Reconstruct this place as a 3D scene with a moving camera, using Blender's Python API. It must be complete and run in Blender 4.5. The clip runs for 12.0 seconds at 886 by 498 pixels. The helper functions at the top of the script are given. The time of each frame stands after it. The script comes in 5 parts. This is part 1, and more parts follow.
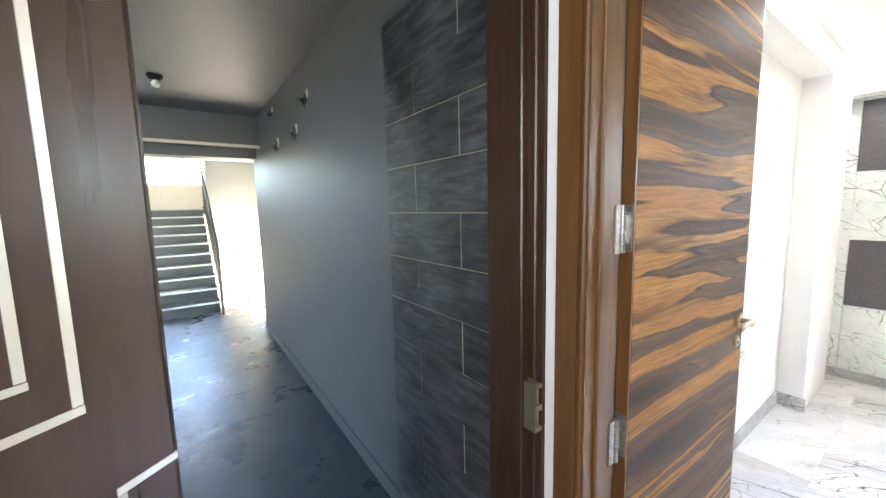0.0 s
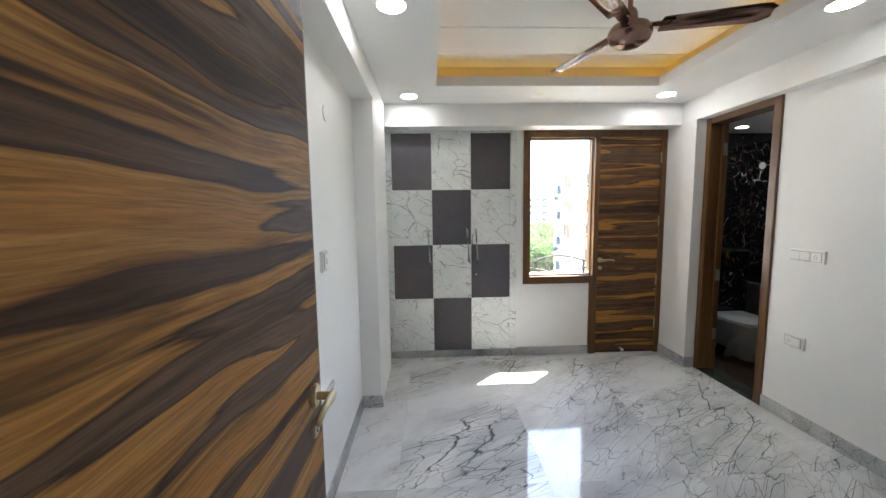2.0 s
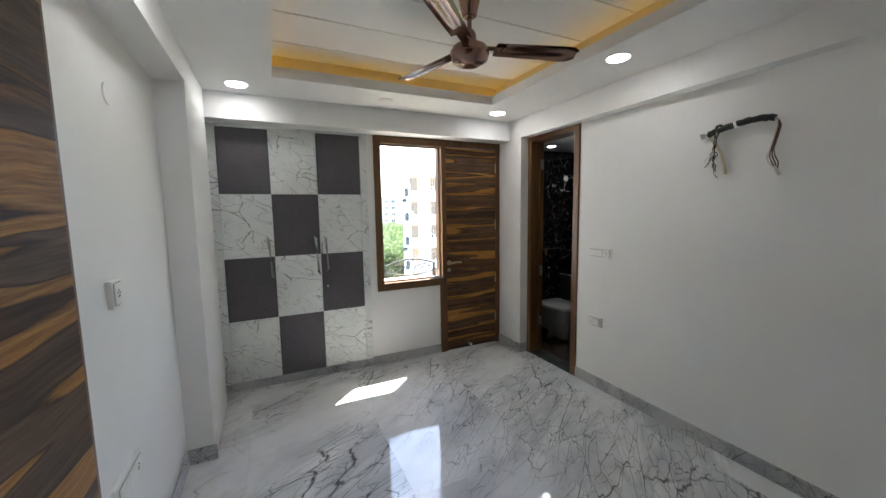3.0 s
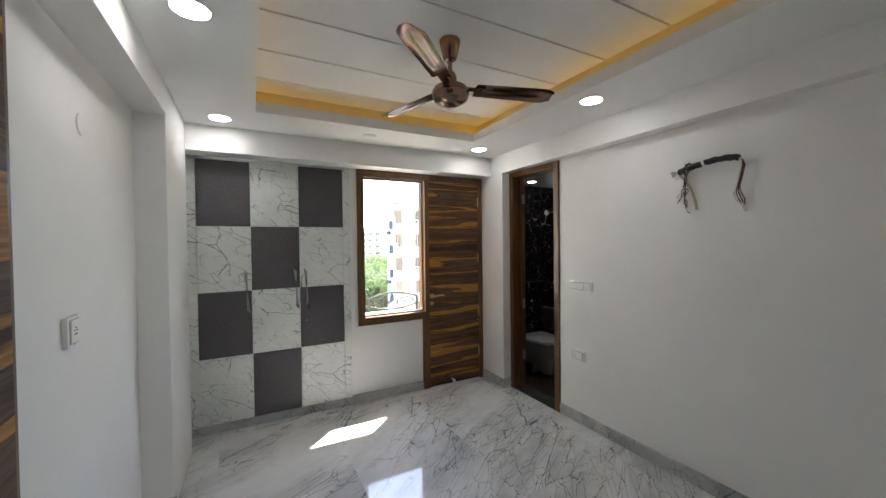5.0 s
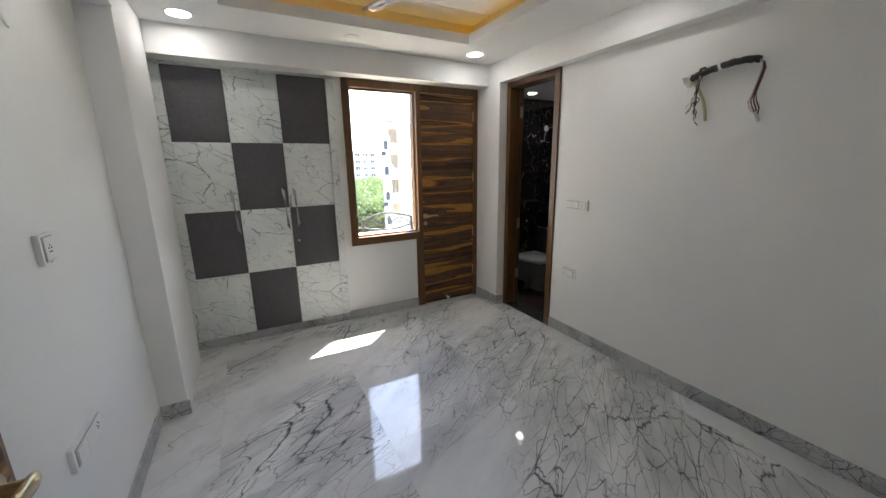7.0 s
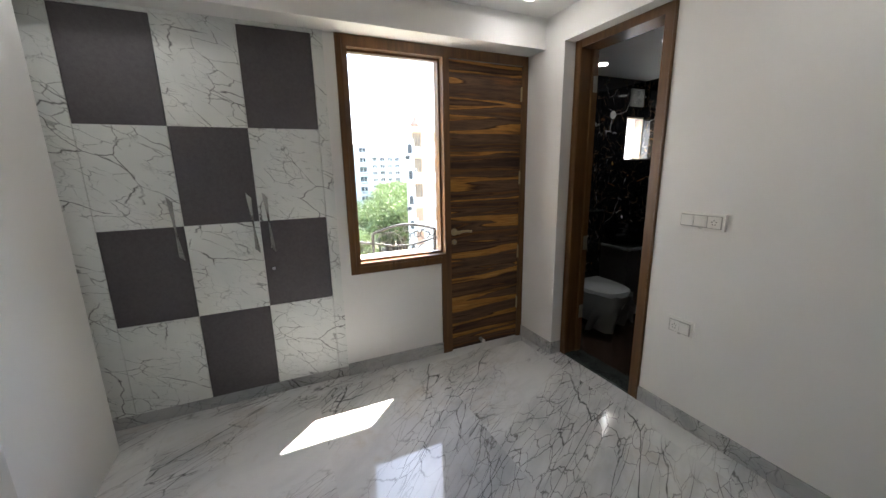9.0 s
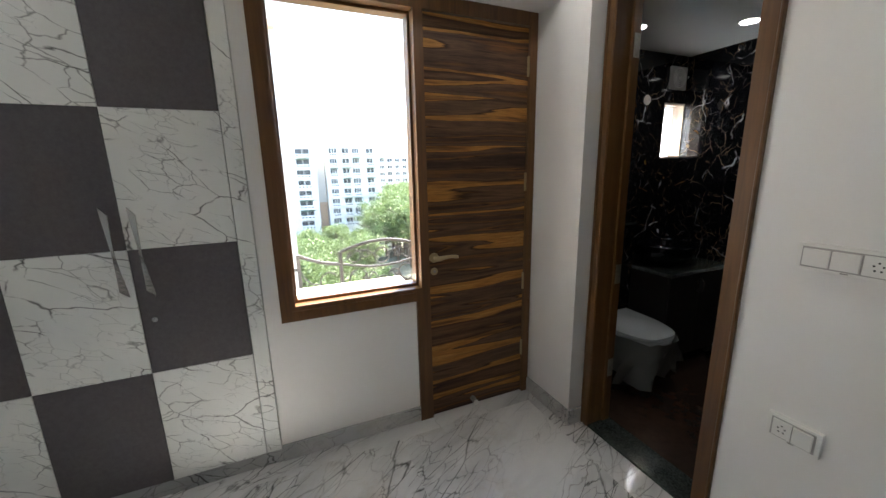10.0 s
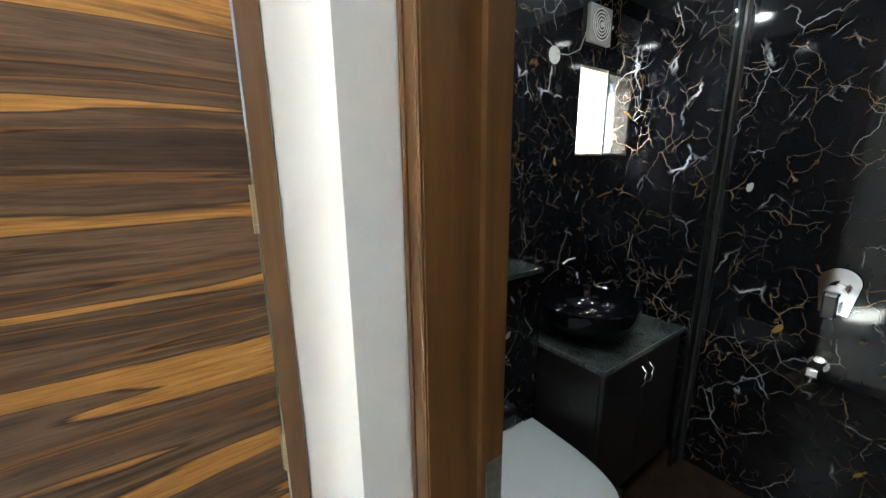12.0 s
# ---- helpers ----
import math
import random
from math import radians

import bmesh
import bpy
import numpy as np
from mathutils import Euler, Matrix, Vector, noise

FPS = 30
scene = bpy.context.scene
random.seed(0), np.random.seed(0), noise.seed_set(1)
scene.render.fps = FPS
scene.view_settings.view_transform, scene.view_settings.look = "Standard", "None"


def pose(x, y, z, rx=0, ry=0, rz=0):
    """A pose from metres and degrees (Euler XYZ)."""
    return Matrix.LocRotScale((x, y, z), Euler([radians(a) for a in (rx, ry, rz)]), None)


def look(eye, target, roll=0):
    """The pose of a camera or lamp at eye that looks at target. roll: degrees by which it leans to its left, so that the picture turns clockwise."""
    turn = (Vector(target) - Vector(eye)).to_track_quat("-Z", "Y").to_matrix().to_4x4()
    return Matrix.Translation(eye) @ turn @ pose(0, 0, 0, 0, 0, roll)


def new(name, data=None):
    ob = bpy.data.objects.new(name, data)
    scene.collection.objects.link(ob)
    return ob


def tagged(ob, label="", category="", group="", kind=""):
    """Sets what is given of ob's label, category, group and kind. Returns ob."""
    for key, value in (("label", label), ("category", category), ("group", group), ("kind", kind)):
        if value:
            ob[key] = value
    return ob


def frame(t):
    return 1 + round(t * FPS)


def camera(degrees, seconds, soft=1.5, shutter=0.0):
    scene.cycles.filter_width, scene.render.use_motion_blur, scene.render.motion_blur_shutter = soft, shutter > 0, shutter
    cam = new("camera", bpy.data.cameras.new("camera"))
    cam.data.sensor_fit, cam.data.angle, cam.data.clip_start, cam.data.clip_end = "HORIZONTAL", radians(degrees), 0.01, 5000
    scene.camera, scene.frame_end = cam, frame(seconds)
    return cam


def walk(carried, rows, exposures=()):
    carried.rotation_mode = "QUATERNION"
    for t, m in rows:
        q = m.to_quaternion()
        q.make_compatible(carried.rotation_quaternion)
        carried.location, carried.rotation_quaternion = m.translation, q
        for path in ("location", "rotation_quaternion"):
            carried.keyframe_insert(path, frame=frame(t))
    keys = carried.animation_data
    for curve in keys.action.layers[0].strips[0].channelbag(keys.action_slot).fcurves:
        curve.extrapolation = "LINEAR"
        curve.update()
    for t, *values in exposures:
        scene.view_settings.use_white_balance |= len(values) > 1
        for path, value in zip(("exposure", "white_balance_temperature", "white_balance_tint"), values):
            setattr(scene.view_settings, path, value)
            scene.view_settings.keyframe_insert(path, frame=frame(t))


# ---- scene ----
cam = camera(100.8, 12.0)
PATH = [
    (0, (0.456, 0.264, 1.431), (1.602, 1.887, 1.204), -1.3),
    (0.5, (0.647, 0.394, 1.422), (2.149, 1.694, 1.187), -0.7),
    (1, (0.782, 0.471, 1.425), (2.641, 1.176, 1.202), -0.6),
    (1.5, (1.001, 0.439, 1.459), (2.977, 0.651, 1.238), -0.9),
    (2, (1.187, 0.417, 1.427), (3.175, 0.341, 1.223), -0.8),
    (2.5, (1.27, 0.435, 1.423), (3.17, -0.163, 1.235), -0.5),
    (3, (1.297, 0.409, 1.472), (3.096, -0.439, 1.263), -0.9),
    (4.8, (1.307, 0.385, 1.472), (3.075, -0.546, 1.393), -0.6),
    (5, (1.302, 0.388, 1.475), (3.072, -0.543, 1.442), -0.7),
    (5.5, (1.308, 0.382, 1.464), (3.076, -0.551, 1.468), -0.6),
    (6, (1.304, 0.372, 1.465), (3.067, -0.546, 1.244), -0.8),
    (6.5, (1.317, 0.367, 1.455), (3.044, -0.548, 1.03), -0.7),
    (7, (1.332, 0.331, 1.443), (3.052, -0.583, 0.992), -0.9),
    (7.2, (1.359, 0.315, 1.422), (3.083, -0.598, 0.983), -1.3),
    (8.8, (2.162, -0.025, 1.382), (3.93, -0.855, 0.952), -0.8),
    (9, (2.288, -0.08, 1.387), (4.069, -0.884, 0.96), -1.1),
    (9.5, (2.619, -0.259, 1.404), (4.41, -1.037, 0.973), -1.2),
    (10, (2.918, -0.553, 1.386), (4.716, -1.32, 0.963), -1.2),
    (10.5, (3.2, -0.808, 1.385), (4.99, -1.593, 0.955), -0.8),
    (11, (3.45, -1.083, 1.428), (5.164, -2.002, 0.962), -0.5),
    (11.5, (3.668, -1.436, 1.412), (5.297, -2.496, 0.946), -0.7),
    (12, (3.825, -1.692, 1.392), (5.425, -2.816, 0.952), -0.6),
]
EXPOSURES = [(0.0, 5.7, 6500, 10.0), (0.5, 5.25, 6450, 10.0), (1.0, 4.85, 6250, 8.0), (1.5, 4.5, 6250, 8.0), (2.0, 4.1, 6250, 8.0), (2.5, 3.75, 6250, 8.0), (3.0, 3.6, 6250, 8.0), (5.0, 3.6, 6400, 9.0), (7.0, 3.6, 6450, 9.5), (9.0, 3.5, 6500, 10.0), (10.0, 3.4, 6468, 9.4), (10.6, 3.45, 6450, 9.0), (11.0, 2.85, 6400, 8.0), (11.4, 3.65, 6200, 4.0), (11.8, 5.05, 6000, 1.0), (12.0, 5.4, 5950, 0.0)]
walk(cam, [(t, look(eye, target, roll)) for t, eye, target, roll in PATH], EXPOSURES)

# ---- light ----
world = bpy.data.worlds.new("world")
scene.world = world
world.use_nodes = True
wnt = world.node_tree
sky = wnt.nodes.new("ShaderNodeTexSky")
sky.sky_type, sky.sun_disc = "NISHITA", False
sky.sun_elevation, sky.sun_rotation = radians(55), radians(136)
wnt.links.new(sky.outputs[0], wnt.nodes["Background"].inputs[0])
wnt.nodes["Background"].inputs[1].default_value = 0.15
sun = new("sun", bpy.data.lights.new("sun", "SUN"))
sun.data.energy, sun.data.angle, sun.data.color = 5.0, radians(0.5), (1.0, 0.95, 0.87)
sun.matrix_world = look((0, 0, 0), (-0.40, 0.41, -0.819))


def area(name, m, sx, sy, watts, color):
    lamp = new(name, bpy.data.lights.new(name, "AREA"))
    lamp.data.shape, lamp.data.size, lamp.data.size_y = "RECTANGLE", sx, sy
    lamp.data.energy, lamp.data.color = watts, color
    lamp.matrix_world = m
    return lamp


# added fill for daylight assumed from behind the foyer; no window is built there
area("living_room_window_daylight", look((-0.33, -0.27, 1.5), (1.1, -0.05, 1.4)), 0.46, 1.4, 1.0, (0.95, 0.98, 1.0))


# ---- materials ----
def material(name, base=(0.8, 0.8, 0.8), rough=0.5, metal=0.0):
    m = bpy.data.materials.new(name)
    m.use_nodes = True
    b = m.node_tree.nodes["Principled BSDF"]
    b.inputs["Base Color"].default_value = (*base, 1)
    b.inputs["Roughness"].default_value = rough
    b.inputs["Metallic"].default_value = metal
    return m


class Nodes:
    """Short ways to add nodes to a material."""

    def __init__(self, m):
        self.t = m.node_tree
        self.b = self.t.nodes["Principled BSDF"]

    def add(self, kind, **props):
        n = self.t.nodes.new(kind)
        for k, v in props.items():
            if k == "operation":
                n.operation = v
            elif k == "data_type":
                n.data_type = v
            elif k == "feature":
                n.feature = v
            elif k == "blend_type":
                n.blend_type = v
        return n

    def link(self, a, b):
        self.t.links.new(a, b)

    def place(self, scale=(1, 1, 1), turn=(0, 0, 0), shift=(0, 0, 0)):
        g = self.add("ShaderNodeNewGeometry")
        mp = self.add("ShaderNodeMapping")
        mp.inputs["Scale"].default_value = scale
        mp.inputs["Rotation"].default_value = [radians(a) for a in turn]
        mp.inputs["Location"].default_value = shift
        self.link(g.outputs["Position"], mp.inputs["Vector"])
        return mp.outputs[0]

    def noise(self, vec, scale, detail=3.0, rough=0.5, distort=0.0):
        n = self.add("ShaderNodeTexNoise")
        n.inputs["Scale"].default_value = scale
        n.inputs["Detail"].default_value = detail
        n.inputs["Roughness"].default_value = rough
        n.inputs["Distortion"].default_value = distort
        if vec is not None:
            self.link(vec, n.inputs["Vector"])
        return n

    def ramp(self, value, stops):
        r = self.add("ShaderNodeValToRGB")
        els = r.color_ramp.elements
        while len(els) < len(stops):
            els.new(0.5)
        for e, (p, c) in zip(els, stops):
            e.position = p
            e.color = (*c, 1) if len(c) == 3 else c
        self.link(value, r.inputs[0])
        return r.outputs[0]

    def maths(self, op, a, b=None):
        n = self.add("ShaderNodeMath", operation=op)
        for k, v in enumerate((a, b)):
            if v is None:
                continue
            if isinstance(v, (int, float)):
                n.inputs[k].default_value = v
            else:
                self.link(v, n.inputs[k])
        return n.outputs[0]

    def mix(self, fac, a, b):
        n = self.add("ShaderNodeMix", data_type="RGBA")
        for key, v in (("Factor", fac), ("A", a), ("B", b)):
            sock = [q for q in n.inputs if q.name == key and (q.type == "RGBA" or key == "Factor" and q.type == "VALUE")][0]
            if isinstance(v, (int, float)):
                sock.default_value = v
            elif isinstance(v, tuple):
                sock.default_value = (*v, 1)
            else:
                self.link(v, sock)
        return [q for q in n.outputs if q.type == "RGBA"][0]

    def wobble(self, vec, scale, amount):
        """vec, pushed about by noise."""
        n = self.noise(vec, scale, 4.0)
        v = self.add("ShaderNodeVectorMath", operation="MULTIPLY_ADD")
        self.link(n.outputs["Color"], v.inputs[0])
        v.inputs[1].default_value = (amount, amount, amount)
        self.link(vec, v.inputs[2])
        return v.outputs[0]

    def cracks(self, vec, scale, width, wob=0.35, wscale=2.0):
        """1 on thin branching veins, 0 between them."""
        v = self.add("ShaderNodeTexVoronoi", feature="DISTANCE_TO_EDGE")
        v.inputs["Scale"].default_value = scale
        self.link(self.wobble(vec, wscale, wob), v.inputs["Vector"])
        return self.ramp(v.outputs["Distance"], [(0.0, (1, 1, 1)), (width, (0, 0, 0))])

    def ridge(self, vec, scale, width, distort=0.6, detail=5.0):
        """1 where a noise crosses its middle: long wandering veins."""
        n = self.noise(vec, scale, detail, 0.55, distort)
        d = self.maths("ABSOLUTE", self.maths("SUBTRACT", n.outputs["Fac"], 0.5))
        return self.ramp(d, [(0.0, (1, 1, 1)), (width, (0, 0, 0))])

    def color(self, out):
        self.link(out, self.b.inputs["Base Color"])

    def rough(self, out, lo, hi):
        m = self.add("ShaderNodeMapRange")
        self.link(out, m.inputs[0])
        m.inputs[3].default_value, m.inputs[4].default_value = lo, hi
        self.link(m.outputs[0], self.b.inputs["Roughness"])

    def bump(self, out, strength, distance=0.01):
        n = self.add("ShaderNodeBump")
        n.inputs["Strength"].default_value = strength
        n.inputs["Distance"].default_value = distance
        self.link(out, n.inputs["Height"])
        self.link(n.outputs[0], self.b.inputs["Normal"])


def paint(name, base, rough=0.55):
    m = material(name, base, rough)
    n = Nodes(m)
    p = n.place()
    big = n.noise(p, 1.3, 4.0)
    low = tuple(c * 0.95 for c in base)
    n.color(n.ramp(big.outputs["Fac"], [(0.35, low), (0.65, base)]))
    n.bump(n.noise(p, 160, 3.0).outputs["Fac"], 0.06, 0.004)
    n.rough(big.outputs["Fac"], rough - 0.06, rough + 0.06)
    return m


def marble_floor(name, tone=1.0):
    """White marble; dark hair veins run along one diagonal in drifts, each slab cut from another place of the block, with grey clouds and a few ochre stains."""
    m = material(name, (0.75, 0.75, 0.74), 0.06)
    n = Nodes(m)
    info = n.add("ShaderNodeObjectInfo")
    own = n.add("ShaderNodeVectorMath", operation="MULTIPLY_ADD")
    n.link(info.outputs["Random"], own.inputs[0])
    own.inputs[1].default_value = (13.0, 7.0, 3.0)
    n.link(n.place(), own.inputs[2])
    p = own.outputs[0]
    spin = n.add("ShaderNodeVectorRotate")
    n.link(p, spin.inputs["Vector"])
    n.link(n.maths("ADD", n.maths("MULTIPLY", info.outputs["Random"], 0.40), 0.80), spin.inputs["Angle"])
    rot = spin.outputs[0]

    def stretch(s, shift=(0, 0, 0)):
        mp = n.add("ShaderNodeMapping")
        mp.inputs["Scale"].default_value = s
        mp.inputs["Location"].default_value = shift
        n.link(rot, mp.inputs["Vector"])
        return mp.outputs[0]

    cloud = n.noise(n.wobble(stretch((0.5, 1, 1)), 1.5, 0.4), 1.7, 7.0, 0.62)
    base = n.ramp(cloud.outputs["Fac"], [(0.30, (0.47 * tone, 0.48 * tone, 0.50 * tone)), (0.46, (0.66 * tone, 0.66 * tone, 0.66 * tone)), (0.70, (0.80 * tone, 0.80 * tone, 0.79 * tone))])
    ochre = n.ramp(n.noise(n.wobble(p, 4.0, 0.2), 2.4, 6.0, 0.72).outputs["Fac"], [(0.56, (0, 0, 0)), (0.72, (1, 1, 1))])
    c = n.mix(n.maths("MULTIPLY", ochre, 0.42), base, (0.46 * tone, 0.38 * tone, 0.29 * tone))
    drift = n.ramp(n.noise(stretch((0.32, 1.0, 1)), 1.7, 3.0).outputs["Fac"], [(0.40, (0, 0, 0)), (0.52, (1, 1, 1))])
    haze = n.ridge(n.wobble(stretch((0.25, 1.0, 1)), 2.0, 0.16), 2.4, 0.10, 0.4, 5.0)
    c = n.mix(n.maths("MULTIPLY", n.maths("MULTIPLY", haze, drift), 0.5), c, (0.30 * tone, 0.32 * tone, 0.34 * tone))
    for s, sc, wd, wob, ws, k, shade in (((0.17, 1.0, 1), 3.0, 0.0065, 0.07, 5.0, 1.0, 0.035), ((0.18, 1.0, 1), 5.6, 0.0095, 0.06, 8.0, 0.95, 0.05), ((0.24, 1.0, 1), 9.5, 0.016, 0.05, 12.0, 0.9, 0.07), ((0.34, 1.0, 1), 17.0, 0.026, 0.035, 18.0, 0.8, 0.11)):
        crk = n.cracks(stretch(s, (sc * 0.37, sc * 0.11, 0)), sc, wd, wob, ws)
        broken = n.ramp(n.noise(n.wobble(stretch((0.5, 1, 1), (sc, 0, 0)), 3.0, 0.3), 2.6 + sc * 0.35, 4.0, 0.6).outputs["Fac"], [(0.39, (0, 0, 0)), (0.49, (1, 1, 1))])
        f = n.maths("MULTIPLY", n.maths("MULTIPLY", crk, drift), n.maths("MULTIPLY", broken, k))
        c = n.mix(f, c, (shade, shade * 0.98, shade * 1.02))
    mp = n.add("ShaderNodeMapping")
    mp.inputs["Location"].default_value = (5, 2, 0)
    n.link(p, mp.inputs["Vector"])
    stray = n.cracks(mp.outputs[0], 1.6, 0.006, 0.45, 2.8)
    smask = n.ramp(n.noise(p, 1.5, 3.0).outputs["Fac"], [(0.52, (0, 0, 0)), (0.62, (1, 1, 1))])
    c = n.mix(n.maths("MULTIPLY", n.maths("MULTIPLY", stray, smask), 0.65), c, (0.17, 0.15, 0.13))
    n.color(c)
    n.rough(cloud.outputs["Fac"], 0.03, 0.08)
    return m


def marble_laminate(name):
    m = material(name, (0.8, 0.8, 0.78), 0.42)
    n = Nodes(m)
    p = n.place()
    cloud = n.noise(p, 3.0, 4.0)
    base = n.ramp(cloud.outputs["Fac"], [(0.3, (0.66, 0.68, 0.66)), (0.7, (0.80, 0.81, 0.78))])
    mp = n.add("ShaderNodeMapping")
    mp.inputs["Scale"].default_value = (1, 0.5, 1.1)
    n.link(n.place((1, 1, 1), (-28, 0, 0)), mp.inputs["Vector"])
    st = mp.outputs[0]
    crk = n.cracks(st, 4.6, 0.013, 0.12, 6.0)
    crk2 = n.cracks(st, 13.0, 0.024, 0.07, 9.0)
    crk3 = n.cracks(st, 27.0, 0.035, 0.04, 14.0)
    m1 = n.ramp(n.noise(p, 5.3, 4.0, 0.6).outputs["Fac"], [(0.44, (0, 0, 0)), (0.54, (1, 1, 1))])
    m2 = n.ramp(n.noise(p, 8.1, 4.0, 0.6).outputs["Fac"], [(0.45, (0, 0, 0)), (0.54, (1, 1, 1))])
    m3 = n.ramp(n.noise(p, 6.1, 5.0, 0.65).outputs["Fac"], [(0.50, (0, 0, 0)), (0.58, (1, 1, 1))])
    c = n.mix(n.maths("MULTIPLY", n.maths("MULTIPLY", crk3, m3), 0.6), base, (0.30, 0.31, 0.30))
    c = n.mix(n.maths("MULTIPLY", n.maths("MULTIPLY", crk2, m2), 0.85), c, (0.17, 0.18, 0.17))
    c = n.mix(n.maths("MULTIPLY", n.maths("MULTIPLY", crk, m1), 0.95), c, (0.045, 0.045, 0.045))
    n.color(c)
    return m


def black_marble(name):
    m = material(name, (0.01, 0.01, 0.012), 0.06)
    n = Nodes(m)
    p = n.place()
    c = (0.009, 0.009, 0.011)
    veins = ((11.0, 0.013, 0.08, 9.0, 0.38, (0.30, 0.20, 0.10), 0.75), (19.0, 0.018, 0.03, 9.0, 0.46, (0.24, 0.21, 0.17), 0.65), (7.0, 0.009, 0.11, 8.0, 0.40, (0.46, 0.32, 0.17), 0.85),
             (4.6, 0.022, 0.10, 7.0, 0.60, (0.46, 0.22, 0.05), 0.95), (5.6, 0.010, 0.11, 8.0, 0.40, (0.55, 0.54, 0.53), 0.9), (4.2, 0.020, 0.13, 8.0, 0.55, (0.76, 0.76, 0.78), 0.95))
    for k, (sc, wd, wob, ws, lo, colr, amt) in enumerate(veins):
        q = n.place((1, 1, 0.8), (17 * k, 23 * k, 31 * k), (1.3 * k, 2.1 * k, 0.7 * k))
        crk = n.cracks(q, sc, wd, wob, ws)
        msk = n.ramp(n.noise(q, 2.6 + 0.5 * k, 3.0, 0.6).outputs["Fac"], [(lo, (0, 0, 0)), (lo + 0.07, (1, 1, 1))])
        broken = n.ramp(n.noise(q, sc * 1.15, 2.0).outputs["Fac"], [(0.50, (0, 0, 0)), (0.57, (1, 1, 1))])
        c = n.mix(n.maths("MULTIPLY", n.maths("MULTIPLY", crk, msk), n.maths("MULTIPLY", broken, amt)), c, colr)
    # sharp flakes
    for k, (turn, colr, lo) in enumerate((((20, 35, 0), (0.46, 0.26, 0.06), 0.80), ((-40, 25, 60), (0.62, 0.60, 0.55), 0.86))):
        mp = n.add("ShaderNodeMapping")
        mp.inputs["Scale"].default_value = (1.6, 1.6, 0.5)
        n.link(n.wobble(n.place((1, 1, 1), turn, (k, 0.4, 0.2)), 14.0, 0.05), mp.inputs["Vector"])
        vor = n.add("ShaderNodeTexVoronoi")
        vor.inputs["Scale"].default_value = 6.5
        n.link(mp.outputs[0], vor.inputs["Vector"])
        core = n.ramp(vor.outputs["Distance"], [(0.11, (1, 1, 1)), (0.13, (0, 0, 0))])
        pick = n.add("ShaderNodeSeparateXYZ")
        n.link(vor.outputs["Color"], pick.inputs[0])
        few = n.maths("GREATER_THAN", pick.outputs[0], lo)
        c = n.mix(n.maths("MULTIPLY", n.maths("MULTIPLY", core, few), 0.9), c, colr)
    n.color(c)
    return m


def veneer(name, along, bands=9.0, sway=0.05, shift=(0, 0, 0), cut=0.0):
    """Dark brown veneer with flowing level orange bands; along: the level axis, 0 or 1."""
    m = material(name, (0.12, 0.06, 0.03), 0.36)
    n = Nodes(m)
    slow = [1.0, 1.0, 1.0]
    slow[along] = 0.55
    p = n.place((1, 1, 1), (0, 0, 0), shift)
    swing = n.noise(n.place(tuple(slow), (0, 0, 0), shift), 2.6, 3.0, 0.5)
    lift = n.maths("MULTIPLY", n.maths("SUBTRACT", swing.outputs["Fac"], 0.5), sway * 2.0)
    sep = n.add("ShaderNodeSeparateXYZ")
    n.link(p, sep.inputs[0])
    h = n.maths("ADD", sep.outputs[2], lift)
    comb = n.add("ShaderNodeCombineXYZ")
    n.link(n.maths("MULTIPLY", sep.outputs[along], 0.042), comb.inputs[0])
    n.link(h, comb.inputs[2])
    comb.inputs[1].default_value = 0.37 + along
    v = comb.outputs[0]
    broad = n.noise(v, bands, 1.6, 0.5, 0.25)
    mid = n.noise(v, bands * 4.0, 3.0, 0.6, 0.3)
    fine = n.noise(v, bands * 18.0, 4.0, 0.7)
    edge = n.maths("ADD", broad.outputs["Fac"], n.maths("MULTIPLY", n.maths("SUBTRACT", mid.outputs["Fac"], 0.5), 0.07))
    edge = n.maths("SUBTRACT", edge, cut)
    c = n.ramp(edge, [(0.27, (0.026, 0.014, 0.011)), (0.345, (0.060, 0.032, 0.020)), (0.375, (0.105, 0.056, 0.030)), (0.383, (0.034, 0.016, 0.010)), (0.390, (0.19, 0.085, 0.026)), (0.412, (0.13, 0.062, 0.026)), (0.425, (0.085, 0.047, 0.029)),
                      (0.50, (0.150, 0.084, 0.047)), (0.512, (0.045, 0.021, 0.011)), (0.520, (0.44, 0.205, 0.048)), (0.560, (0.38, 0.168, 0.038)), (0.590, (0.47, 0.235, 0.062)), (0.612, (0.30, 0.130, 0.033)), (0.620, (0.055, 0.026, 0.014)), (0.69, (0.150, 0.078, 0.040)), (0.76, (0.070, 0.037, 0.023))])
    soot = n.ramp(n.noise(v, bands * 2.3, 3.0, 0.6, 0.5).outputs["Fac"], [(0.34, (0.35, 0.35, 0.35)), (0.46, (1, 1, 1))])
    c = n.mix(n.maths("SUBTRACT", 1.0, soot), c, (0.028, 0.015, 0.011))
    streak = n.ramp(fine.outputs["Fac"], [(0.36, (0.45, 0.45, 0.45)), (0.6, (1.1, 1.1, 1.1))])
    mx = n.add("ShaderNodeMix", data_type="RGBA", blend_type="MULTIPLY")
    rgba = [q for q in mx.inputs if q.type == "RGBA"]
    mx.inputs[0].default_value = 0.75
    n.link(c, rgba[0])
    n.link(streak, rgba[1])
    n.color([q for q in mx.outputs if q.type == "RGBA"][0])
    n.rough(mid.outputs["Fac"], 0.44, 0.60)
    n.b.inputs["Specular IOR Level"].default_value = 0.22
    n.bump(fine.outputs["Fac"], 0.08, 0.002)
    return m


